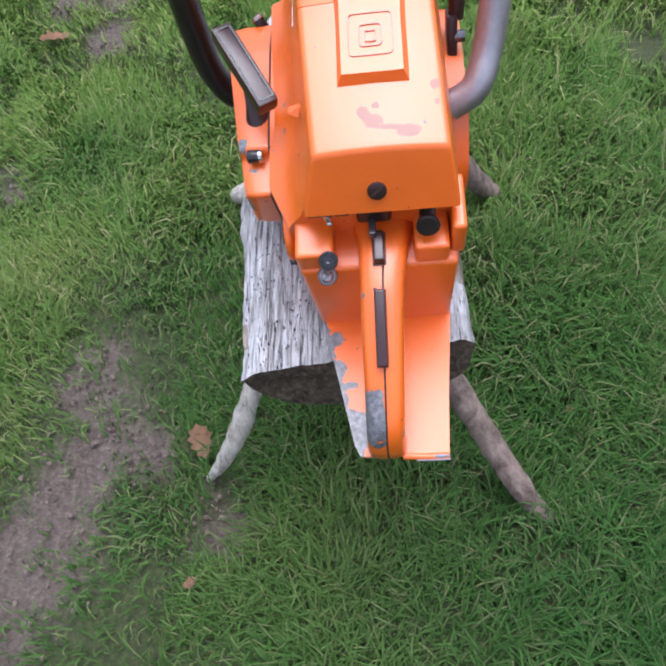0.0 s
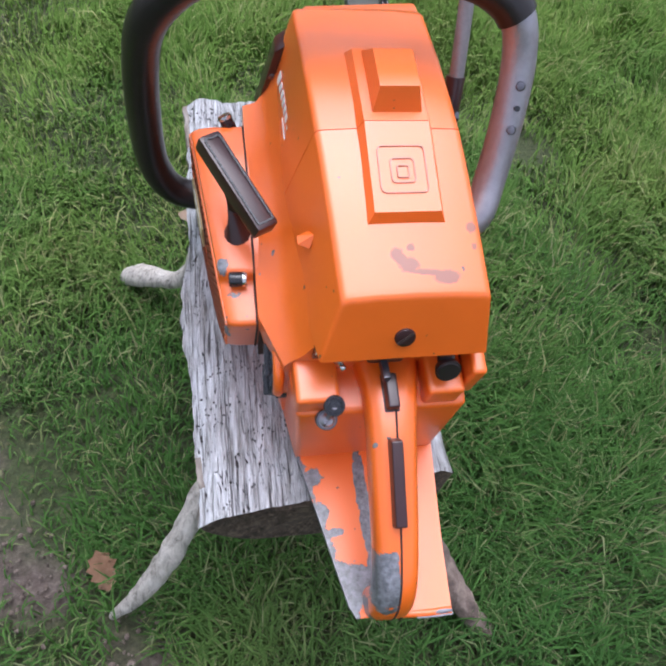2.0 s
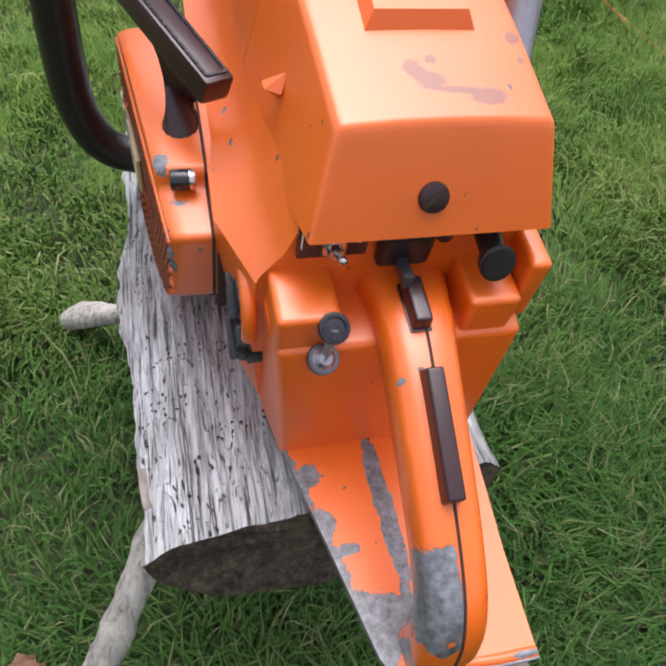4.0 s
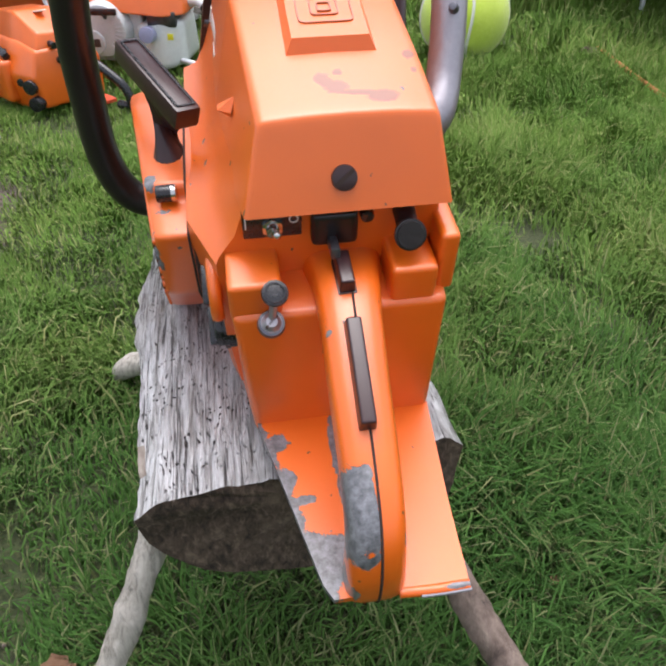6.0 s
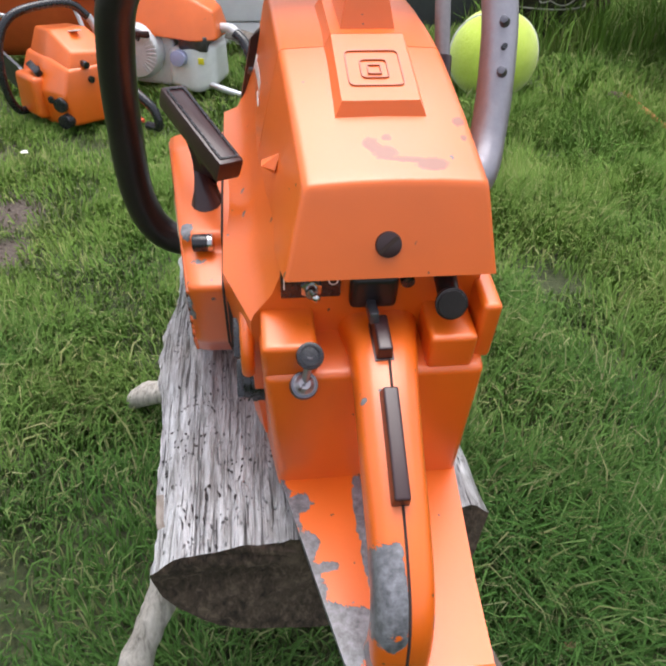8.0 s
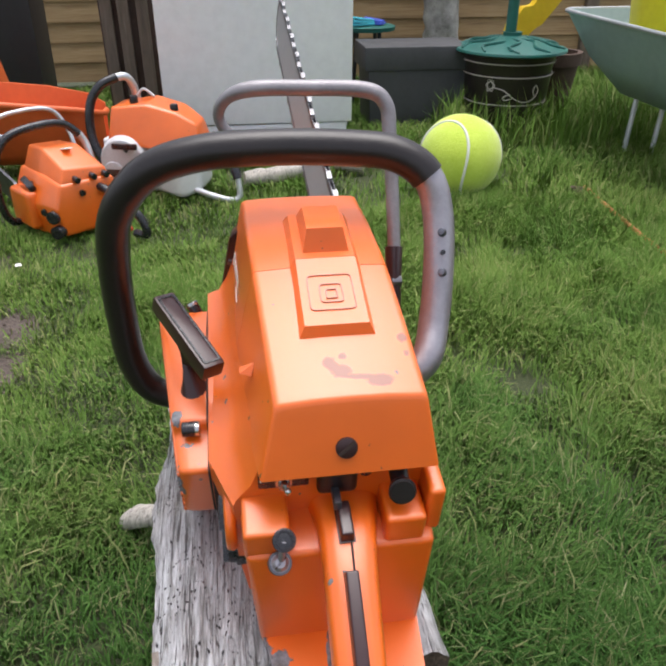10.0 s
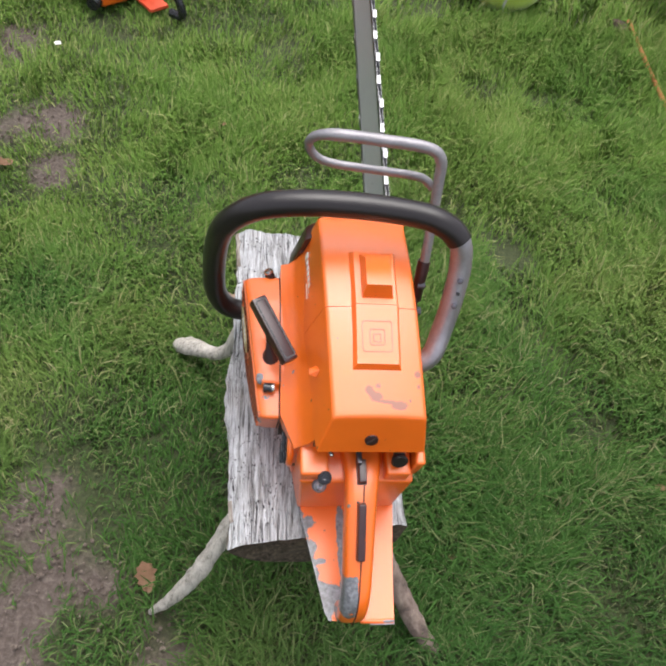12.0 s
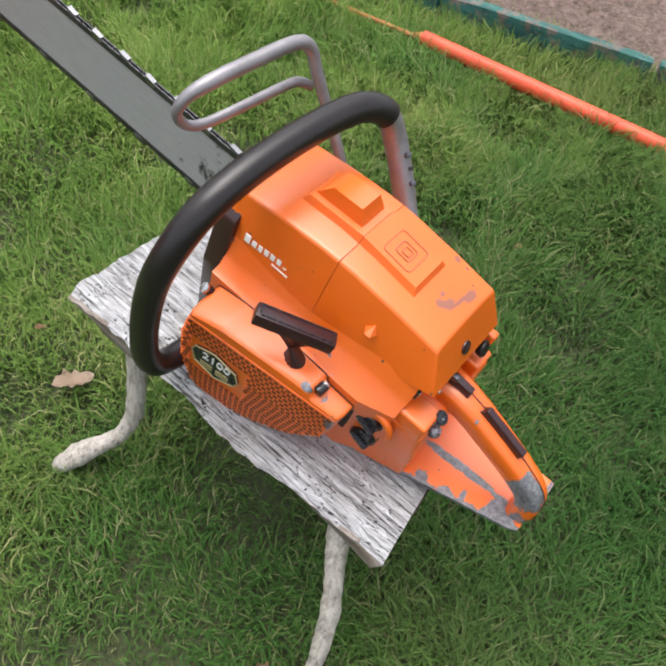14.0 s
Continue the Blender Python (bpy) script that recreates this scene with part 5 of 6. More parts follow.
def build_trunk():
    t = thing("tree_trunk", Matrix.Translation((1.357, 4.2, 0)), "grey lichen-mottled tree trunk in front of the fence", "tree")
    bm = bmesh.new()
    line = spline([(0, 0, 0), (0.01, 0, 0.3), (-0.01, 0.01, 0.8), (0.02, 0, 1.4), (0.0, 0.02, 1.9)], 8)
    sweep(bm, line, lerp_list([0.14, 0.108, 0.105, 0.1, 0.095], len(line)), 22, 1.0, (0, 1, 0), 0.18)
    part("trunk", bm, M_TRUNK, t, sharp=60)


build_trunk()


def build_cabinet():
    c = thing("white_cabinet", Matrix.Translation((0.155, 2.85, 0)), "tall white enamelled panel cabinet standing on the grass", "cabinet")
    block("body", M_PANEL, c, (0, 0.24, 0.82), (0.82, 0.42, 1.5), 0.01)
    block("door", M_PANEL, c, (0.0, 0.012, 0.83), (0.845, 0.03, 1.46), 0.008)
    block("plinth", M_PANEL, c, (0.0, 0.03, 0.05), (0.80, 0.05, 0.09), 0.006)


build_cabinet()


def build_planter():
    p = thing("planter", Matrix.Translation((1.385, 3.05, 0)), "brown-black glazed planter with silver flower relief", "planter")
    turned("pot", M_PLANTER, p, [(0.17, 0.0), (0.185, 0.06), (0.205, 0.2), (0.212, 0.27), (0.208, 0.275), (0.212, 0.30), (0.222, 0.345), (0.225, 0.365), (0.20, 0.365)])
    for z, r in ((0.272, 0.215), (0.33, 0.222), (0.145, 0.199)):
        bm = bmesh.new()
        sweep(bm, [(r * math.cos(a), r * math.sin(a), z) for a in np.linspace(0, 2 * math.pi, 49)], 0.0035, 6)
        part("relief_line", bm, M_TRIM, p)

    def on_pot(a, z):
        return (0.2085 * math.sin(a), -0.2085 * math.cos(a), z)
    for k in range(6):
        t = k * math.pi / 3
        loop = [on_pot(-0.72 + 0.1 * math.cos(t) * (0.3 + 0.7 * math.cos(q) ** 2) * 1.0 + 0.05 * math.sin(q) * math.sin(t), 0.235 + 0.030 * math.sin(t) * (0.3 + 0.7 * math.cos(q) ** 2) - 0.012 * math.sin(q) * math.cos(t)) for q in np.linspace(-1.57, 1.57, 9)]
        pipe("petal", M_TRIM, p, loop, 0.0028, n=3, seg=6)
    pipe("stem", M_TRIM, p, [on_pot(a, z) for a, z in ((-0.62, 0.225), (-0.4, 0.215), (-0.2, 0.185), (0.0, 0.165), (0.2, 0.165), (0.38, 0.185), (0.44, 0.215), (0.36, 0.235), (0.3, 0.212), (0.36, 0.185))], 0.003, n=5, seg=6)
    pipe("stem", M_TRIM, p, [on_pot(a, z) for a, z in ((-0.25, 0.2), (-0.4, 0.185), (-0.36, 0.172), (-0.2, 0.18))], 0.0028, n=5, seg=6)
    b = thing("parasol_base", Matrix.Translation((1.385, 3.04, 0.366)), "green painted metal parasol base with its pole", "parasol base")
    turned("dish", M_GREENP, b, [(0.255, 0.0), (0.268, 0.006), (0.265, 0.016), (0.2, 0.035), (0.1, 0.055), (0.045, 0.07), (0.045, 0.085)])
    bm = bmesh.new()
    rod(bm, (-0.01, 0, 0.06), (-0.012, 0, 1.5), 0.026, None, 20)
    part("pole", bm, M_GREENP, b)
    for i in range(10):
        a = i * 0.628
        pipe("scroll", M_GREENP, b, [(0.07 * math.cos(a), 0.07 * math.sin(a), 0.06), (0.13 * math.cos(a + 0.25), 0.13 * math.sin(a + 0.25), 0.053), (0.2 * math.cos(a - 0.1), 0.2 * math.sin(a - 0.1), 0.04), (0.25 * math.cos(a + 0.1), 0.25 * math.sin(a + 0.1), 0.02)], 0.007, n=5, seg=6)


build_planter()


def build_boxes():
    g = thing("storage_box", Matrix.Translation((0.94, 3.22, 0)), "dark grey plastic planter box with a deep rim", "box")
    block("body", M_GREYBOX, g, (0, 0, 0.145), (0.46, 0.27, 0.29), 0.008, (0, 0, 0), (1.06, 1.06))
    block("rim", M_GREYBOX, g, (0, 0, 0.335), (0.53, 0.32, 0.11), 0.012)
    w = thing("bin", Matrix.Translation((-1.02, 3.65, 0)), "black plastic refuse bin by the fence", "bin")
    block("body", M_DARK, w, (0, 0, 0.5), (0.2, 0.3, 1.0), 0.015, (0, 0, 0), (1.15, 1.1))
    block("lid", M_DARK, w, (0, 0, 1.03), (0.26, 0.36, 0.05), 0.012)
    c = thing("crate_stand", Matrix.Translation((-0.44, 3.4, 0)), "dark brown wooden stand against the fence", "stand")
    for x in (-0.1, -0.02, 0.07):
        block("slat", M_POST, c, (x, 0, 0.36), (0.055, 0.03, 0.72), 0.004)
    block("slat", M_BROWNPOT, c, (-0.01, 0.03, 0.38), (0.26, 0.02, 0.7), 0.003)
    t = thing("bowl", Matrix.Translation((-0.46, 3.3, 0.73)), "teal plastic bowl on the dark stand", "bowl")
    turned("dish", M_TEAL, t, [(0.05, 0.0), (0.14, 0.03), (0.16, 0.05), (0.155, 0.052), (0.12, 0.03)])
    p = thing("flower_pot", Matrix.Translation((1.74, 3.32, 0)), "dark brown flower pot beside the planter", "pot")
    turned("pot", M_BROWNPOT, p, [(0.1, 0.0), (0.13, 0.26), (0.145, 0.26), (0.145, 0.32), (0.12, 0.32), (0.11, 0.24)])
    tb = thing("garden_table", Matrix.Translation((0.78, 3.62, 0)), "small green garden table with dark legs", "table")
    turned("tabletop", M_GREENP, tb, [(0.12, 0.40), (0.155, 0.405), (0.158, 0.425), (0.14, 0.43)], 32)
    for x, y in ((-0.06, -0.06), (0.06, -0.06), (-0.06, 0.06), (0.06, 0.06)):
        bm = bmesh.new()
        rod(bm, (x, y, 0.405), (x * 1.5, y * 1.5, 0.0), 0.011)
        part("leg", bm, M_DARK, tb)
    for nm, mat, at, size, rz in (("folded_cloth", M_CYAN, (0.73, 3.58, 0.452), (0.14, 0.11, 0.035), 20), ("folded_bag", M_BLUE, (0.81, 3.60, 0.447), (0.13, 0.08, 0.026), -30)):
        th = thing(nm, Matrix.Translation(at), "bright %s lying on the green table" % ("cyan folded cloth" if nm == "folded_cloth" else "blue folded plastic bag"), "cloth" if nm == "folded_cloth" else "bag")
        for i in range(3):
            block("fold", mat, th, (0.004 * i, 0, -size[2] / 2 + size[2] / 6 + i * size[2] / 3), (size[0] * (1 - 0.1 * i), size[1], size[2] / 3.1), 0.003, (0, 4 * i, rz + 3 * i))


build_boxes()


def build_barrow():
    b = thing("wheelbarrow", Matrix.Translation((1.80, 2.31, 0)), "grey-green steel wheelbarrow on galvanised tube legs", "wheelbarrow")
    rim = [(-0.34, 0.42, 0.575), (0.36, 0.44, 0.575), (0.44, -0.75, 0.555), (-0.24, -0.78, 0.545)]
    low = [(-0.14, 0.24, 0.27), (0.18, 0.26, 0.27), (0.2, -0.42, 0.25), (-0.06, -0.44, 0.25)]

    def smooth_ring(p, k=0.1):
        pts = round_poly([(q[0], q[1]) for q in p], k, 5)
        zs = []
        for x, y in pts:
            d = [1 / (0.001 + (x - q[0]) ** 2 + (y - q[1]) ** 2) for q in p]
            zs.append(sum(w * q[2] for w, q in zip(d, p)) / sum(d))
        return [Vector((x, y, z)) for (x, y), z in zip(pts, zs)]
    a, c = smooth_ring(rim), smooth_ring(low, 0.12)
    mid = [p * 0.55 + q * 0.45 + Vector((0, 0, -0.035)) for p, q in zip(a, c)]
    cen = Vector((0.03, -0.1, 0))
    bm = bmesh.new()

    def inset(r, f, dz):
        return [Vector((cen.x + (p.x - cen.x) * f, cen.y + (p.y - cen.y) * f, p.z + dz)) for p in r]
    ring_loft(bm, [c, mid, a, inset(a, 0.985, 0.002), inset(mid, 0.975, 0.004), inset(c, 0.97, 0.006)])
    tray = part("tray", bm, M_BARROW, b, sharp=50)
    pipe("rim_roll", M_GALV, tray, [*a, a[0]], 0.008, n=2, seg=8)
    for x, y in ((-0.085, 0.11), (0.02, 0.07)):
        bm = bmesh.new()
        sweep(bm, [(x + 0.02, y + 0.02, 0.285), (x, y, 0.1), (x - 0.005, y - 0.005, 0.0)], 0.011, 12)
        part("leg", bm, M_GALV, b, "galvanised tube leg")
    t = thing("tub", Matrix.Translation((1.85, 2.30, 0.285)), "ribbed yellow plastic tub standing in the wheelbarrow", "tub")
    seg = 64
    bm = bmesh.new()
    prof = [(0.10, 0.0), (0.17, 0.06), (0.26, 0.24), (0.31, 0.68), (0.29, 0.68), (0.15, 0.06)]
    ring_loft(bm, [[(r * math.cos(2 * math.pi * i / seg) * (1 + 0.012 * (i % 8 in (0, 1))), 0.95 * r * math.sin(2 * math.pi * i / seg) * (1 + 0.012 * (i % 8 in (0, 1))), z) for i in range(seg)] for r, z in prof])
    part("shell", bm, M_YELLOW, t)
    y = thing("toy_digger_arm", Matrix.Translation((1.62, 3.42, 0)), "yellow plastic toy arm leaning beside the planter", "toy")
    bm = bmesh.new()
    out = [(-0.14, 0.36), (-0.06, 0.33), (0.02, 0.42), (0.06, 0.44), (0.20, 0.62), (0.16, 0.70), (0.06, 0.64), (0.0, 0.53), (-0.05, 0.53), (-0.09, 0.47), (-0.11, 0.47)]
    prism(bm, round_poly(out, 0.02, 3), -0.03, 0.03, 1)
    bevelled(bm, [e for e in bm.edges if e.calc_face_angle(0) > radians(60)], 0.006, 2)
    part("arm", bm, M_YELLOW2, y)
    block("foot", M_YELLOW2, y, (-0.10, 0, 0.19), (0.05, 0.05, 0.38), 0.008)


build_barrow()


def build_ball():
    b = thing("giant_ball", pose(0.850, 2.055, 0.146, 0, 8, -10), "giant yellow-green felt tennis ball on the grass", "ball")
    bm = bmesh.new()
    bmesh.ops.create_uvsphere(bm, u_segments=56, v_segments=34, radius=0.150)
    part("felt_cover", bm, M_FELT, b)
    pts = []
    for i in range(120):
        t = 2 * math.pi * i / 120
        a, c = 0.75, 0.25
        q = Vector((a * math.cos(t) + c * math.cos(3 * t), a * math.sin(t) - c * math.sin(3 * t), 2 * math.sqrt(a * c) * math.sin(2 * t))).normalized() * 0.1490
        pts.append(q)
    bm = bmesh.new()
    sweep(bm, pts + [pts[0]], 0.0055, 8)
    part("seam", bm, M_SEAMLINE, b)


build_ball()


def build_small_saw():
    s = thing("chainsaw", pose(-0.510, 1.905, 0.012, 0, 0, 38) @ Matrix.Diagonal((0.94, 0.94, 0.94, 1)), "smaller orange chainsaw with black handles on the grass", "chainsaw", "saws on the lawn")
    bm = bmesh.new()
    ring_loft(bm, [[(-0.10, -0.13, 0.015), (0.11, -0.13, 0.015), (0.115, -0.135, 0.13), (0.10, -0.12, 0.185), (-0.09, -0.12, 0.185), (-0.12, -0.13, 0.11)],
                   [(-0.125, 0.0, 0.0), (0.11, 0.0, 0.0), (0.115, 0.0, 0.14), (0.095, 0.0, 0.2), (-0.095, 0.0, 0.2), (-0.14, 0.0, 0.11)],
                   [(-0.125, 0.16, 0.0), (0.10, 0.16, 0.0), (0.10, 0.16, 0.14), (0.08, 0.16, 0.2), (-0.09, 0.16, 0.2), (-0.13, 0.16, 0.11)]])
    bevelled(bm, list(bm.edges), 0.012, 3)
    body = part("body", bm, M_ORANGE, s)
    bm = bmesh.new()
    ring_loft(bm, [[(-0.085, -0.115, 0.18), (0.095, -0.115, 0.18), (0.085, -0.105, 0.215), (-0.06, -0.10, 0.23)],
                   [(-0.095, 0.03, 0.18), (0.095, 0.03, 0.18), (0.07, 0.03, 0.268), (-0.06, 0.03, 0.275)],
                   [(-0.09, 0.15, 0.18), (0.085, 0.15, 0.18), (0.06, 0.14, 0.262), (-0.055, 0.14, 0.268)]])
    bevelled(bm, list(bm.edges), 0.010, 3)
    part("top_cover", bm, M_COVER, s)
    block("cover_label", M_WHITE, s, (0.01, 0.0, 0.2665), (0.03, 0.045, 0.004), 0.001, (-12, 3, 0))
    for x, z in ((-0.03, 0.195), (0.03, 0.195), (0.075, 0.193), (-0.02, 0.15), (0.085, 0.145)):
        bm = bmesh.new()
        rod(bm, (x, -0.10, z), (x, -0.132, z - 0.003), 0.0105, None, 14, 0.001)
        part("knob", bm, M_BLACK, s)
    for y, z in ((-0.075, 0.085), (-0.085, 0.035), (-0.02, 0.09)):
        bm = bmesh.new()
        rod(bm, (-0.10, y - 0.02, z), (-0.135, y - 0.04, z), 0.022 if y < -0.05 else 0.012, None, 20, 0.002)
        part("filler_cap", bm, M_BLACK, s)
    bm = bmesh.new()
    box(bm, (0.022, 0.085, 0.02), pose(-0.125, 0.04, 0.165, 10, -30, -12), 0.004)
    rod(bm, (-0.10, 0.04, 0.14), (-0.12, 0.04, 0.165), 0.012)
    part("pull_grip", bm, M_BLACK, s)
    block("starter_housing", M_ORANGE, s, (-0.135, 0.06, 0.085), (0.05, 0.15, 0.13), 0.018, (0, 0, 0), (1, 0.9), seg=3)
    pipe("rear_handle", M_BLACK, s, [(0.045, -0.11, 0.155), (0.055, -0.16, 0.145), (0.085, -0.24, 0.095), (0.10, -0.275, 0.06), (0.105, -0.285, 0.01), (0.09, -0.24, 0.005)], 0.0145, "black rear handle")
    block("rear_guard", M_POLE, s, (0.06, -0.17, 0.015), (0.07, 0.1, 0.012), 0.004)
    pipe("front_handle", M_BLACK, s, [(-0.11, 0.10, 0.03), (-0.185, 0.09, 0.035), (-0.215, 0.08, 0.12), (-0.2, 0.085, 0.24), (-0.14, 0.09, 0.315), (-0.02, 0.09, 0.335), (0.06, 0.09, 0.325), (0.105, 0.08, 0.285)], 0.0135, "black rubber front handle")
    pipe("handle_tube", M_GALV, s, [(0.105, 0.08, 0.288), (0.12, 0.07, 0.25), (0.12, 0.05, 0.19), (0.10, 0.03, 0.12)], 0.0125, "bare metal handle tube")
    pipe("hand_guard", M_GALV, s, [(0.11, 0.12, 0.2), (0.105, 0.17, 0.3), (0.06, 0.19, 0.36), (-0.06, 0.2, 0.365), (-0.14, 0.2, 0.345), (-0.15, 0.19, 0.31), (-0.1, 0.18, 0.29)], 0.0075, "metal hoop guard")
    bm = bmesh.new()
    prism(bm, round_poly([(0.14, 0.05), (0.14, 0.14), (0.62, 0.25), (0.64, 0.17)], 0.03, 5), -0.128, -0.118)
    part("guide_bar", bm, M_CHAIN, s, "black guide bar")


build_small_saw()


def build_grey_saw():
    s = thing("chainsaw", pose(-0.232, 2.235, 0.01, 0, 0, -16), "vintage chainsaw with orange cover and grey casting on grass", "chainsaw", "saws on the lawn")
    bm = bmesh.new()
    ring_loft(bm, [[(-0.165, -0.10, 0.20), (-0.17, 0.08, 0.20), (-0.155, 0.06, 0.315), (-0.15, -0.07, 0.315)],
                   [(-0.02, -0.12, 0.185), (-0.02, 0.1, 0.185), (-0.02, 0.07, 0.335), (-0.02, -0.06, 0.325)],
                   [(0.10, -0.12, 0.175), (0.10, 0.1, 0.175), (0.085, 0.06, 0.31), (0.085, -0.06, 0.30)],
                   [(0.17, -0.08, 0.175), (0.17, 0.08, 0.175), (0.155, 0.04, 0.265), (0.155, -0.05, 0.26)]])
    bevelled(bm, list(bm.edges), 0.012, 3)
    part("top_cover", bm, M_COVER, s, "orange top cover")
    for x, y, z in ((-0.08, -0.02, 0.335), (0.07, -0.03, 0.312)):
        bm = bmesh.new()
        rod(bm, (x, y, z - 0.02), (x, y, z + 0.012), 0.016, 0.014, 16, 0.003)
        part("knob", bm, M_BLACK, s)
    pipe("cover_clip", M_GREYSAW, s, [(-0.09, 0.03, 0.33), (-0.06, 0.03, 0.36), (-0.02, 0.03, 0.335)], 0.005)
    bm = bmesh.new()
    ring_loft(bm, [[(-0.19, -0.09, 0.03), (0.02, -0.09, 0.02), (0.02, -0.09, 0.2), (-0.19, -0.09, 0.21)], [(-0.19, 0.09, 0.03), (0.02, 0.09, 0.02), (0.02, 0.09, 0.2), (-0.19, 0.09, 0.21)]])
    bevelled(bm, list(bm.edges), 0.014, 3)
    part("crankcase", bm, M_GREYSAW, s, "light grey crankcase")
    bm = bmesh.new()
    rod(bm, (-0.105, -0.08, 0.135), (-0.105, -0.135, 0.135), 0.096, 0.082, 36, 0.012)
    st = part("starter_housing", bm, M_GREYSAW, s, "round grey starter housing")
    bm = bmesh.new()
    rod(bm, (-0.14, -0.128, 0.10), (-0.14, -0.142, 0.10), 0.042, 0.038, 28, 0.004)
    part("starter_boss", bm, M_GREYSAW, st)
    block("badge", M_BROWNPOT, st, (-0.14, -0.1425, 0.10), (0.05, 0.004, 0.026), 0.001)
    for i in range(11):
        a = -1.0 + i * 0.2
        block("fin", M_GREYSAW, st, (-0.105 + 0.062 * math.cos(a), -0.132, 0.135 + 0.062 * math.sin(a)), (0.032, 0.012, 0.005), 0.0015, (0, -math.degrees(a), 0))
    bm = bmesh.new()
    box(bm, (0.09, 0.016, 0.02), pose(-0.08, -0.155, 0.20), 0.004)
    rod(bm, (-0.085, -0.12, 0.17), (-0.083, -0.155, 0.198), 0.008)
    part("pull_grip", bm, M_BLACK, st, "black starter pull grip")
    bm = bmesh.new()
    ring_loft(bm, [[(0.0, -0.11, 0.03), (0.0, 0.08, 0.03), (0.0, 0.08, 0.15), (0.0, -0.10, 0.15)], [(0.10, -0.12, 0.005), (0.10, 0.08, 0.005), (0.10, 0.08, 0.165), (0.10, -0.10, 0.165)], [(0.165, -0.09, 0.03), (0.165, 0.06, 0.03), (0.16, 0.06, 0.16), (0.16, -0.08, 0.16)]])
    bevelled(bm, list(bm.edges), 0.02, 3)
    part("fuel_tank", bm, M_TANK, s, "milky white fuel tank")
    bm = bmesh.new()
    rod(bm, (0.045, -0.09, 0.12), (0.045, -0.135, 0.125), 0.026, None, 20, 0.003)
    part("filler_cap", bm, M_LILAC, s, "lilac filler cap")
    block("fuel_sticker", M_YELLOW, s, (0.12, -0.112, 0.115), (0.02, 0.006, 0.02), 0.002)
    block("carburettor", M_CHAIN, s, (0.09, -0.05, 0.165), (0.1, 0.1, 0.05), 0.008)
    pipe("handle_frame", M_GREYSAW, s, [(0.14, 0.0, 0.2), (0.2, -0.02, 0.205), (0.235, -0.04, 0.19)], 0.016, "grey handle frame")
    pipe("rear_handle", M_BLACK, s, [(0.225, -0.04, 0.195), (0.26, -0.06, 0.17), (0.295, -0.09, 0.115), (0.305, -0.1, 0.085)], 0.017, "black rear grip")
    pipe("handle_brace", M_GALV, s, [(0.305, -0.1, 0.09), (0.312, -0.11, 0.03), (0.29, -0.12, 0.012), (0.22, -0.11, 0.02), (0.14, -0.09, 0.035)], 0.011, "bare metal brace")
    pipe("front_handle", M_BLACK, s, [(-0.18, -0.1, 0.1), (-0.235, -0.07, 0.2), (-0.235, -0.05, 0.31), (-0.2, -0.02, 0.375), (-0.15, 0.02, 0.40)], 0.016, "black front handle")
    pipe("handle_tube", M_GALV, s, [(-0.16, 0.012, 0.398), (-0.125, 0.05, 0.395), (-0.11, 0.08, 0.33), (-0.11, 0.09, 0.2)], 0.0145, "bare metal handle tube")


build_grey_saw()


def build_sled():
    s = thing("plastic_sled", Matrix.Translation((-0.9, 2.52, 0)), "orange-red plastic sled standing behind the saws", "sled")
    bm = bmesh.new()
    rings = []
    for x, z, w, d in ((-0.62, 0.36, 0.16, 0.22), (-0.2, 0.34, 0.17, 0.27), (0.2, 0.30, 0.16, 0.24), (0.36, 0.275, 0.12, 0.2), (0.43, 0.25, 0.05, 0.16)):
        rings.append([(x, -w, z), (x, -w * 0.72, z - d * 0.8), (x, -w * 0.4, z - d), (x, w * 0.4, z - d), (x, w * 0.72, z - d * 0.8), (x, w, z + 0.02), (x, w - 0.012, z + 0.02), (x, w * 0.65, z - d * 0.75), (x, 0, z - d + 0.02), (x, -w * 0.65, z - d * 0.75), (x, -w + 0.012, z)])
    ring_loft(bm, rings)
    bevelled(bm, [e for e in bm.edges if e.calc_face_angle(0) > radians(70)], 0.004, 2)
    part("shell", bm, M_SLED, s, sharp=55)
    pipe("rim", M_SLED, s, [(-0.62, -0.16, 0.36), (-0.2, -0.17, 0.34), (0.2, -0.16, 0.30), (0.36, -0.12, 0.275), (0.43, -0.05, 0.25), (0.44, 0.0, 0.25)], 0.012)
    for x in (-0.5, 0.3):
        block("runner", M_SLED, s, (x, 0, 0.05), (0.08, 0.16, 0.11), 0.01)
    g = thing("garden_blower", Matrix.Translation((-1.02, 3.05, 0)), "orange and white garden machine with black top", "garden machine")
    bm = bmesh.new()
    ring_loft(bm, [[(-0.08, -0.08, 0.0), (0.07, -0.08, 0.0), (0.07, 0.08, 0.0), (-0.08, 0.08, 0.0)], [(-0.09, -0.09, 0.2), (0.06, -0.07, 0.2), (0.06, 0.07, 0.2), (-0.09, 0.09, 0.2)], [(-0.06, -0.06, 0.36), (0.03, -0.05, 0.38), (0.03, 0.05, 0.38), (-0.06, 0.06, 0.36)]])
    bevelled(bm, list(bm.edges), 0.015, 3)
    part("body", bm, M_SLED, g)
    block("top", M_BLACK, g, (-0.03, 0, 0.42), (0.1, 0.1, 0.1), 0.02, seg=3)
    block("foot", M_TANK, g, (0.06, -0.05, 0.17), (0.04, 0.05, 0.08), 0.01, (0, 25, 0))


build_sled()


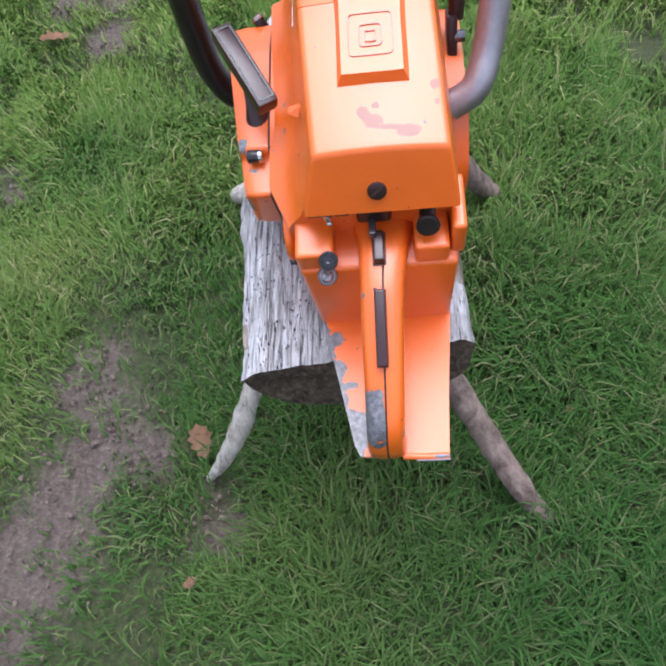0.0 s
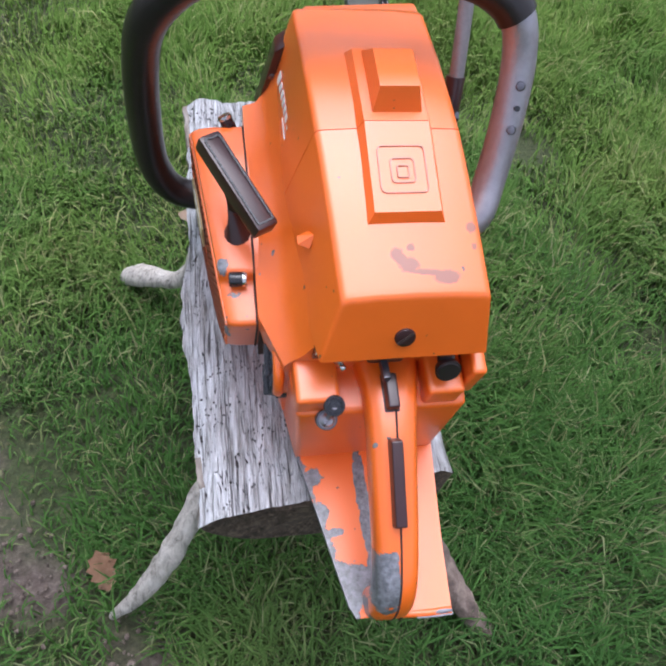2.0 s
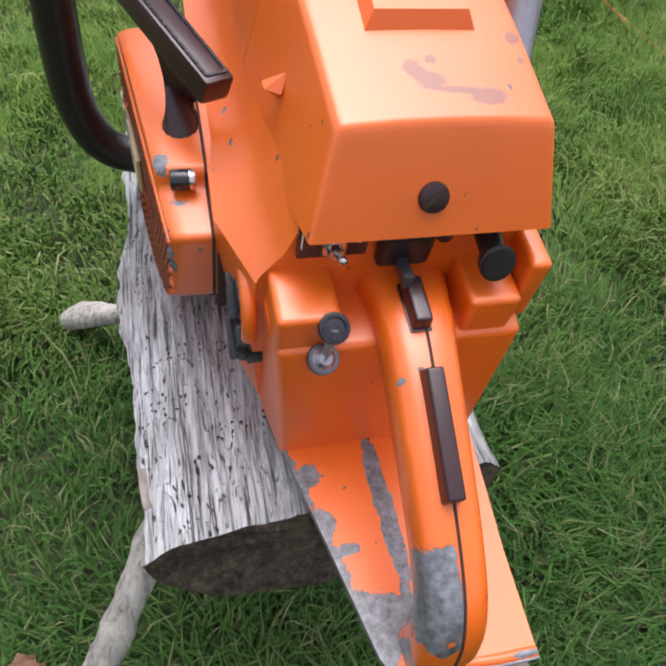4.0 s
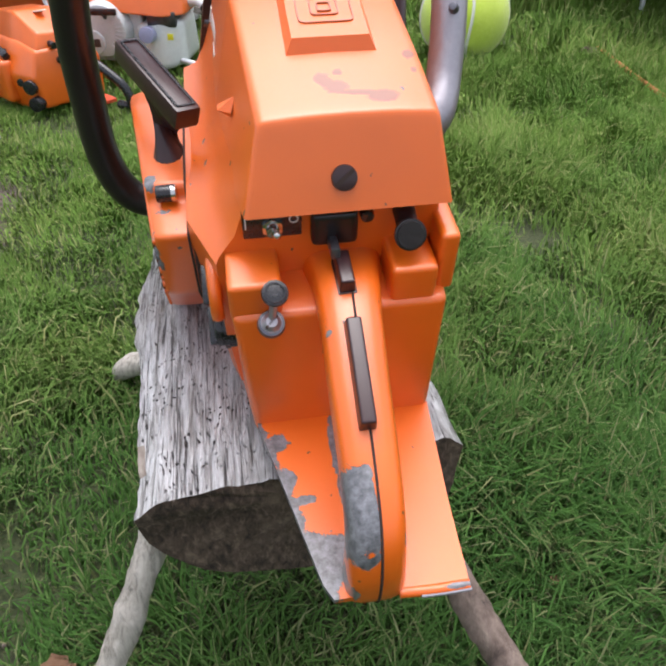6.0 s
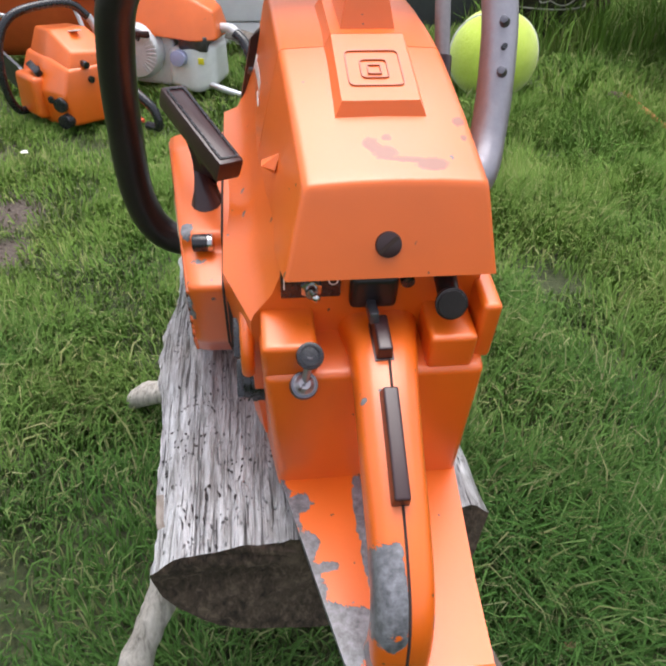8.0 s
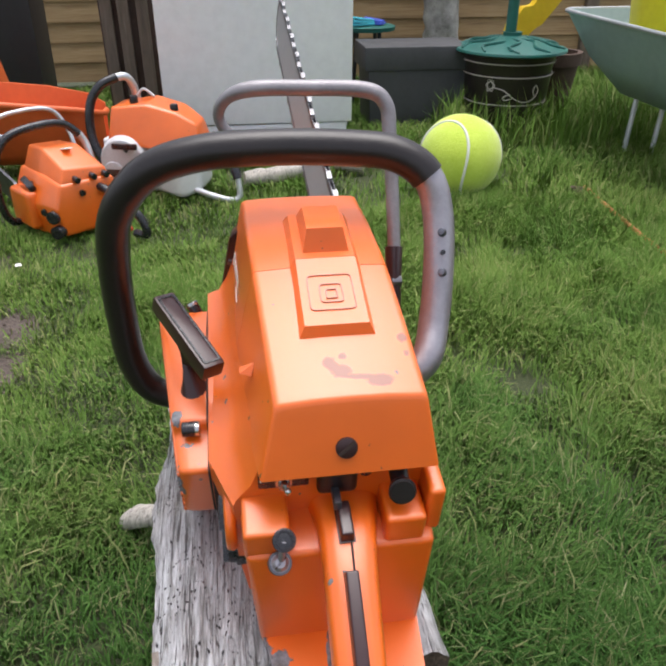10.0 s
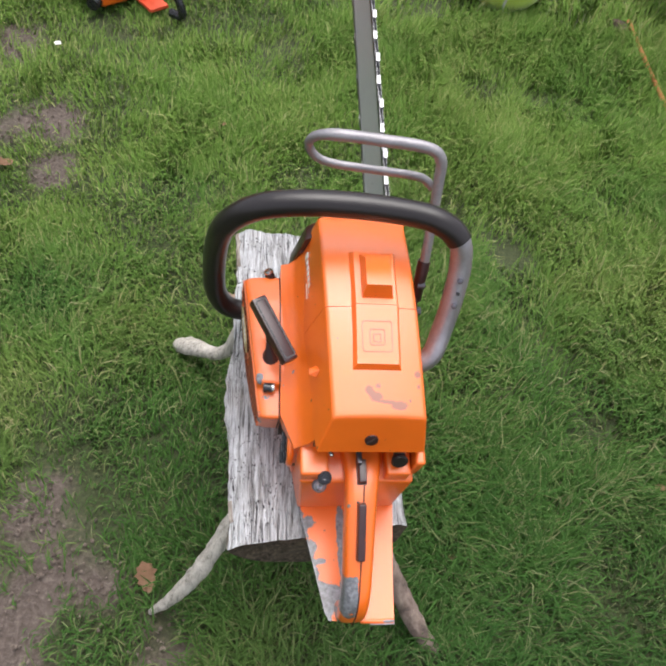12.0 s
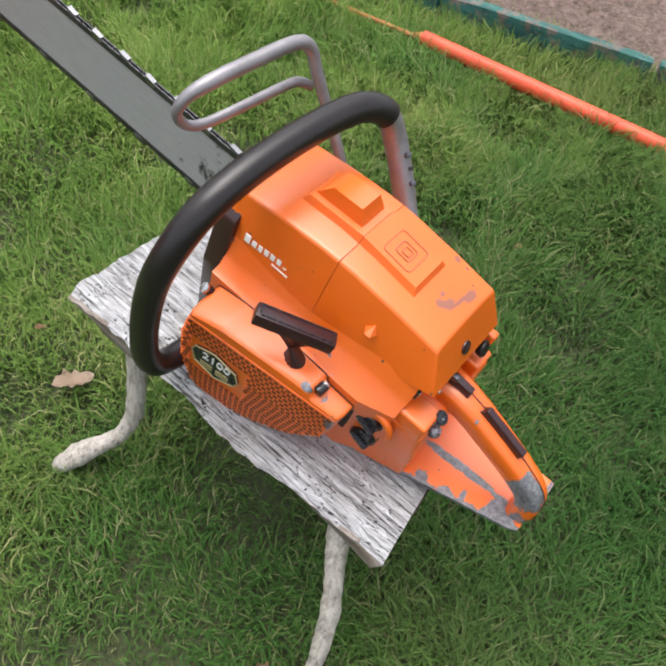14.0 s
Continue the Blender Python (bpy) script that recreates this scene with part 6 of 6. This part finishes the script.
def build_wood_pieces():
    for pts, r, rot in (([(0.06, 2.26, 0.03), (0.2, 2.29, 0.035), (0.36, 2.35, 0.05)], [0.028, 0.032, 0.03], 0), ([(0.38, 2.45, 0.035), (0.46, 2.4, 0.04), (0.55, 2.36, 0.035)], [0.03, 0.034, 0.026], 0), ([(0.4, 2.52, 0.055), (0.48, 2.5, 0.07), (0.53, 2.46, 0.05)], [0.024, 0.028, 0.02], 0)):
        t = thing("firewood", Matrix.Translation((pts[0][0], pts[0][1], 0)), "short split brown branch lying on the grass", "log", "firewood")
        bm = bmesh.new()
        line = spline([Vector(p) - Vector((pts[0][0], pts[0][1], 0)) for p in pts], 8)
        sweep(bm, line, lerp_list(r, len(line)), 14, 1.0, (0, 0, 1), 0.2)
        part("branch", bm, M_LEG, t, sharp=60)
    t = thing("plank", pose(0.13, 2.62, 0.05, 0, 14, -8), "weathered grey plank lying before the white cabinet", "plank")
    bm = bmesh.new()
    box(bm, (0.42, 0.11, 0.024), Matrix(), 0.003)
    part("board", bm, M_LOGSIDE, t)
    c = thing("fir_cone", Matrix.Translation((1.266, 1.923, 0.03)), "brown dried clump lying in the grass", "clump")
    bm = bmesh.new()
    bmesh.ops.create_icosphere(bm, subdivisions=3, radius=0.035)
    for v in bm.verts:
        v.co *= 1 + 0.35 * noise.noise(v.co * 70)
        v.co.z *= 0.7
    part("body", bm, M_LOGEND, c)


build_wood_pieces()


def build_pole():
    p = thing("pole", Matrix.Translation((1.300, 0.4, 0.058)), "long orange pole with a thin rusty rod lying on grass", "pole")
    pipe("shaft", M_POLE, p, [(0.085, -1.5, 0.0), (0.033, -0.6, 0.0), (0.0, 0.0, 0.0), (-0.0195, 0.36, 0.0)], 0.0215, "thick orange shaft", 8, 16)
    pipe("rod", M_RUST, p, [(-0.019, 0.34, -0.004), (-0.026, 0.7, -0.022), (-0.018, 1.1, -0.024), (0.012, 1.56, -0.018)], 0.0075, "thin rusty rod", 8, 10)
    bm = bmesh.new()
    rod(bm, (-0.0182, 0.335, 0), (-0.0209, 0.385, 0), 0.022, 0.009, 16, 0.002)
    part("ferrule", bm, M_RUST, p)


build_pole()


def build_bed():
    e = thing("bed_edging", Matrix.Translation((1.65, 0.5, 0)), "weathered green painted board edging of a soil bed", "edging", kind="structure")
    runs = (((1.735, -0.35), (1.612, 0.2)), ((1.608, 0.215), (1.470, 0.80)), ((1.468, 0.83), (1.560, 1.62)))
    for a, b in runs:
        d = Vector((b[0] - a[0], b[1] - a[1], 0))
        m = Matrix.Translation(((a[0] + b[0]) / 2 - 1.65, (a[1] + b[1]) / 2 - 0.5, 0.045)) @ d.to_track_quat("Y", "Z").to_matrix().to_4x4()
        bm = bmesh.new()
        box(bm, (0.035, d.length - 0.004, 0.10), m, 0.004)
        bmesh.ops.subdivide_edges(bm, edges=[x for x in bm.edges if x.calc_length() > 0.3], cuts=24)
        for v in bm.verts:
            v.co += Vector((0.004 * noise.noise(v.co * 9), 0, 0.006 * noise.noise(v.co * 7 + Vector((3, 0, 0)))))
        part("board", bm, M_EDGE, e, sharp=50)
    block("stake", M_EDGE, e, (1.495 - 1.65, 0.815 - 0.5, 0.045), (0.045, 0.045, 0.11), 0.004)
    bm = bmesh.new()
    n = 60
    vs = {}
    for j in range(n + 1):
        y = -0.6 + 2.2 * j / n
        x0 = float(np.interp(y, [-0.6, -0.35, 0.2, 0.8, 1.75, 2.2], [1.805, 1.750, 1.626, 1.485, 1.590, 1.640]))
        for i in range(n + 1):
            x = x0 + 1.5 * i / n
            vs[i, j] = bm.verts.new((x, y, 0.045 + 0.022 * noise.noise((x * 9, y * 9, 0)) + 0.012 * noise.noise((x * 31, y * 31, 2))))
    for j in range(n):
        for i in range(n):
            bm.faces.new((vs[i, j], vs[i + 1, j], vs[i + 1, j + 1], vs[i, j + 1]))
    tagged(part("soil_bed", bm, M_BED, sharp=60), "dark crumbly garden bed soil behind the edging", "soil", kind="structure")


build_bed()


def build_leaves():
    rng = random.Random(6)

    def leaf_at(x, y, size, rz, tilt=8, z=0.02, mat=M_LEAF):
        t = thing("dead_leaf", pose(x, y, z, tilt, rng.uniform(-12, 12), rz), "curled brown dead leaf lying on the grass", "leaf", "fallen leaves")
        bm = bmesh.new()
        half = [(0.0, -0.5), (0.10, -0.40), (0.22, -0.34), (0.17, -0.22), (0.34, -0.12), (0.24, -0.02), (0.38, 0.12), (0.24, 0.2), (0.26, 0.34), (0.12, 0.38), (0.0, 0.5)]
        pts = half + [(-a * 0.9, b) for a, b in half[-2:0:-1]]

        def put(a, b):
            return Vector((a * size, b * size, size * (0.35 * a * a + 0.12 * math.sin(b * 5) * 0.5 + 0.06 * math.sin(a * 17))))
        mid = [bm.verts.new(put(0, q)) for q in np.linspace(-0.5, 0.5, 11)]
        r = [bm.verts.new(put(a, b)) for a, b in half[1:-1]]
        l2 = [bm.verts.new(put(-a * 0.9, b)) for a, b in half[1:-1]]
        for side in (r, l2):
            chain = [mid[0]] + side + [mid[-1]]
            for i in range(len(chain) - 1):
                f = [chain[i], chain[i + 1], mid[min(i + 1, 10)], mid[i]]
                f = list(dict.fromkeys(f))
                if len(f) > 2:
                    bm.faces.new(f)
        bmesh.ops.solidify(bm, geom=list(bm.faces), thickness=0.0008)
        part("blade", bm, mat, t, sharp=80)
    leaf_at(-0.202, -0.002, 0.055, 20, 15, 0.026)
    leaf_at(-0.066, 0.588, 0.075, 70, 8, 0.036, M_LEAF_PALE)
    leaf_at(-0.66, 1.02, 0.07, 120, 8, 0.02)
    for k in range(8):
        leaf_at(rng.uniform(-0.9, 1.2), rng.uniform(-0.4, 1.7), rng.uniform(0.014, 0.026), rng.uniform(0, 360), 10, 0.03)
    for x, y in ((-0.605, 1.53), (0.967, -0.16)):
        t = thing("paper_scrap", pose(x, y, 0.034, 8, 4, 30), "tiny white paper scrap lying on the lawn", "scrap", "paper scraps")
        bm = bmesh.new()
        box(bm, (0.018, 0.012, 0.002), Matrix(), 0.0005)
        bmesh.ops.subdivide_edges(bm, edges=list(bm.edges), cuts=2)
        for v in bm.verts:
            v.co.z += 0.003 * noise.noise(v.co * 200)
        part("sheet", bm, M_WHITE, t)


build_leaves()
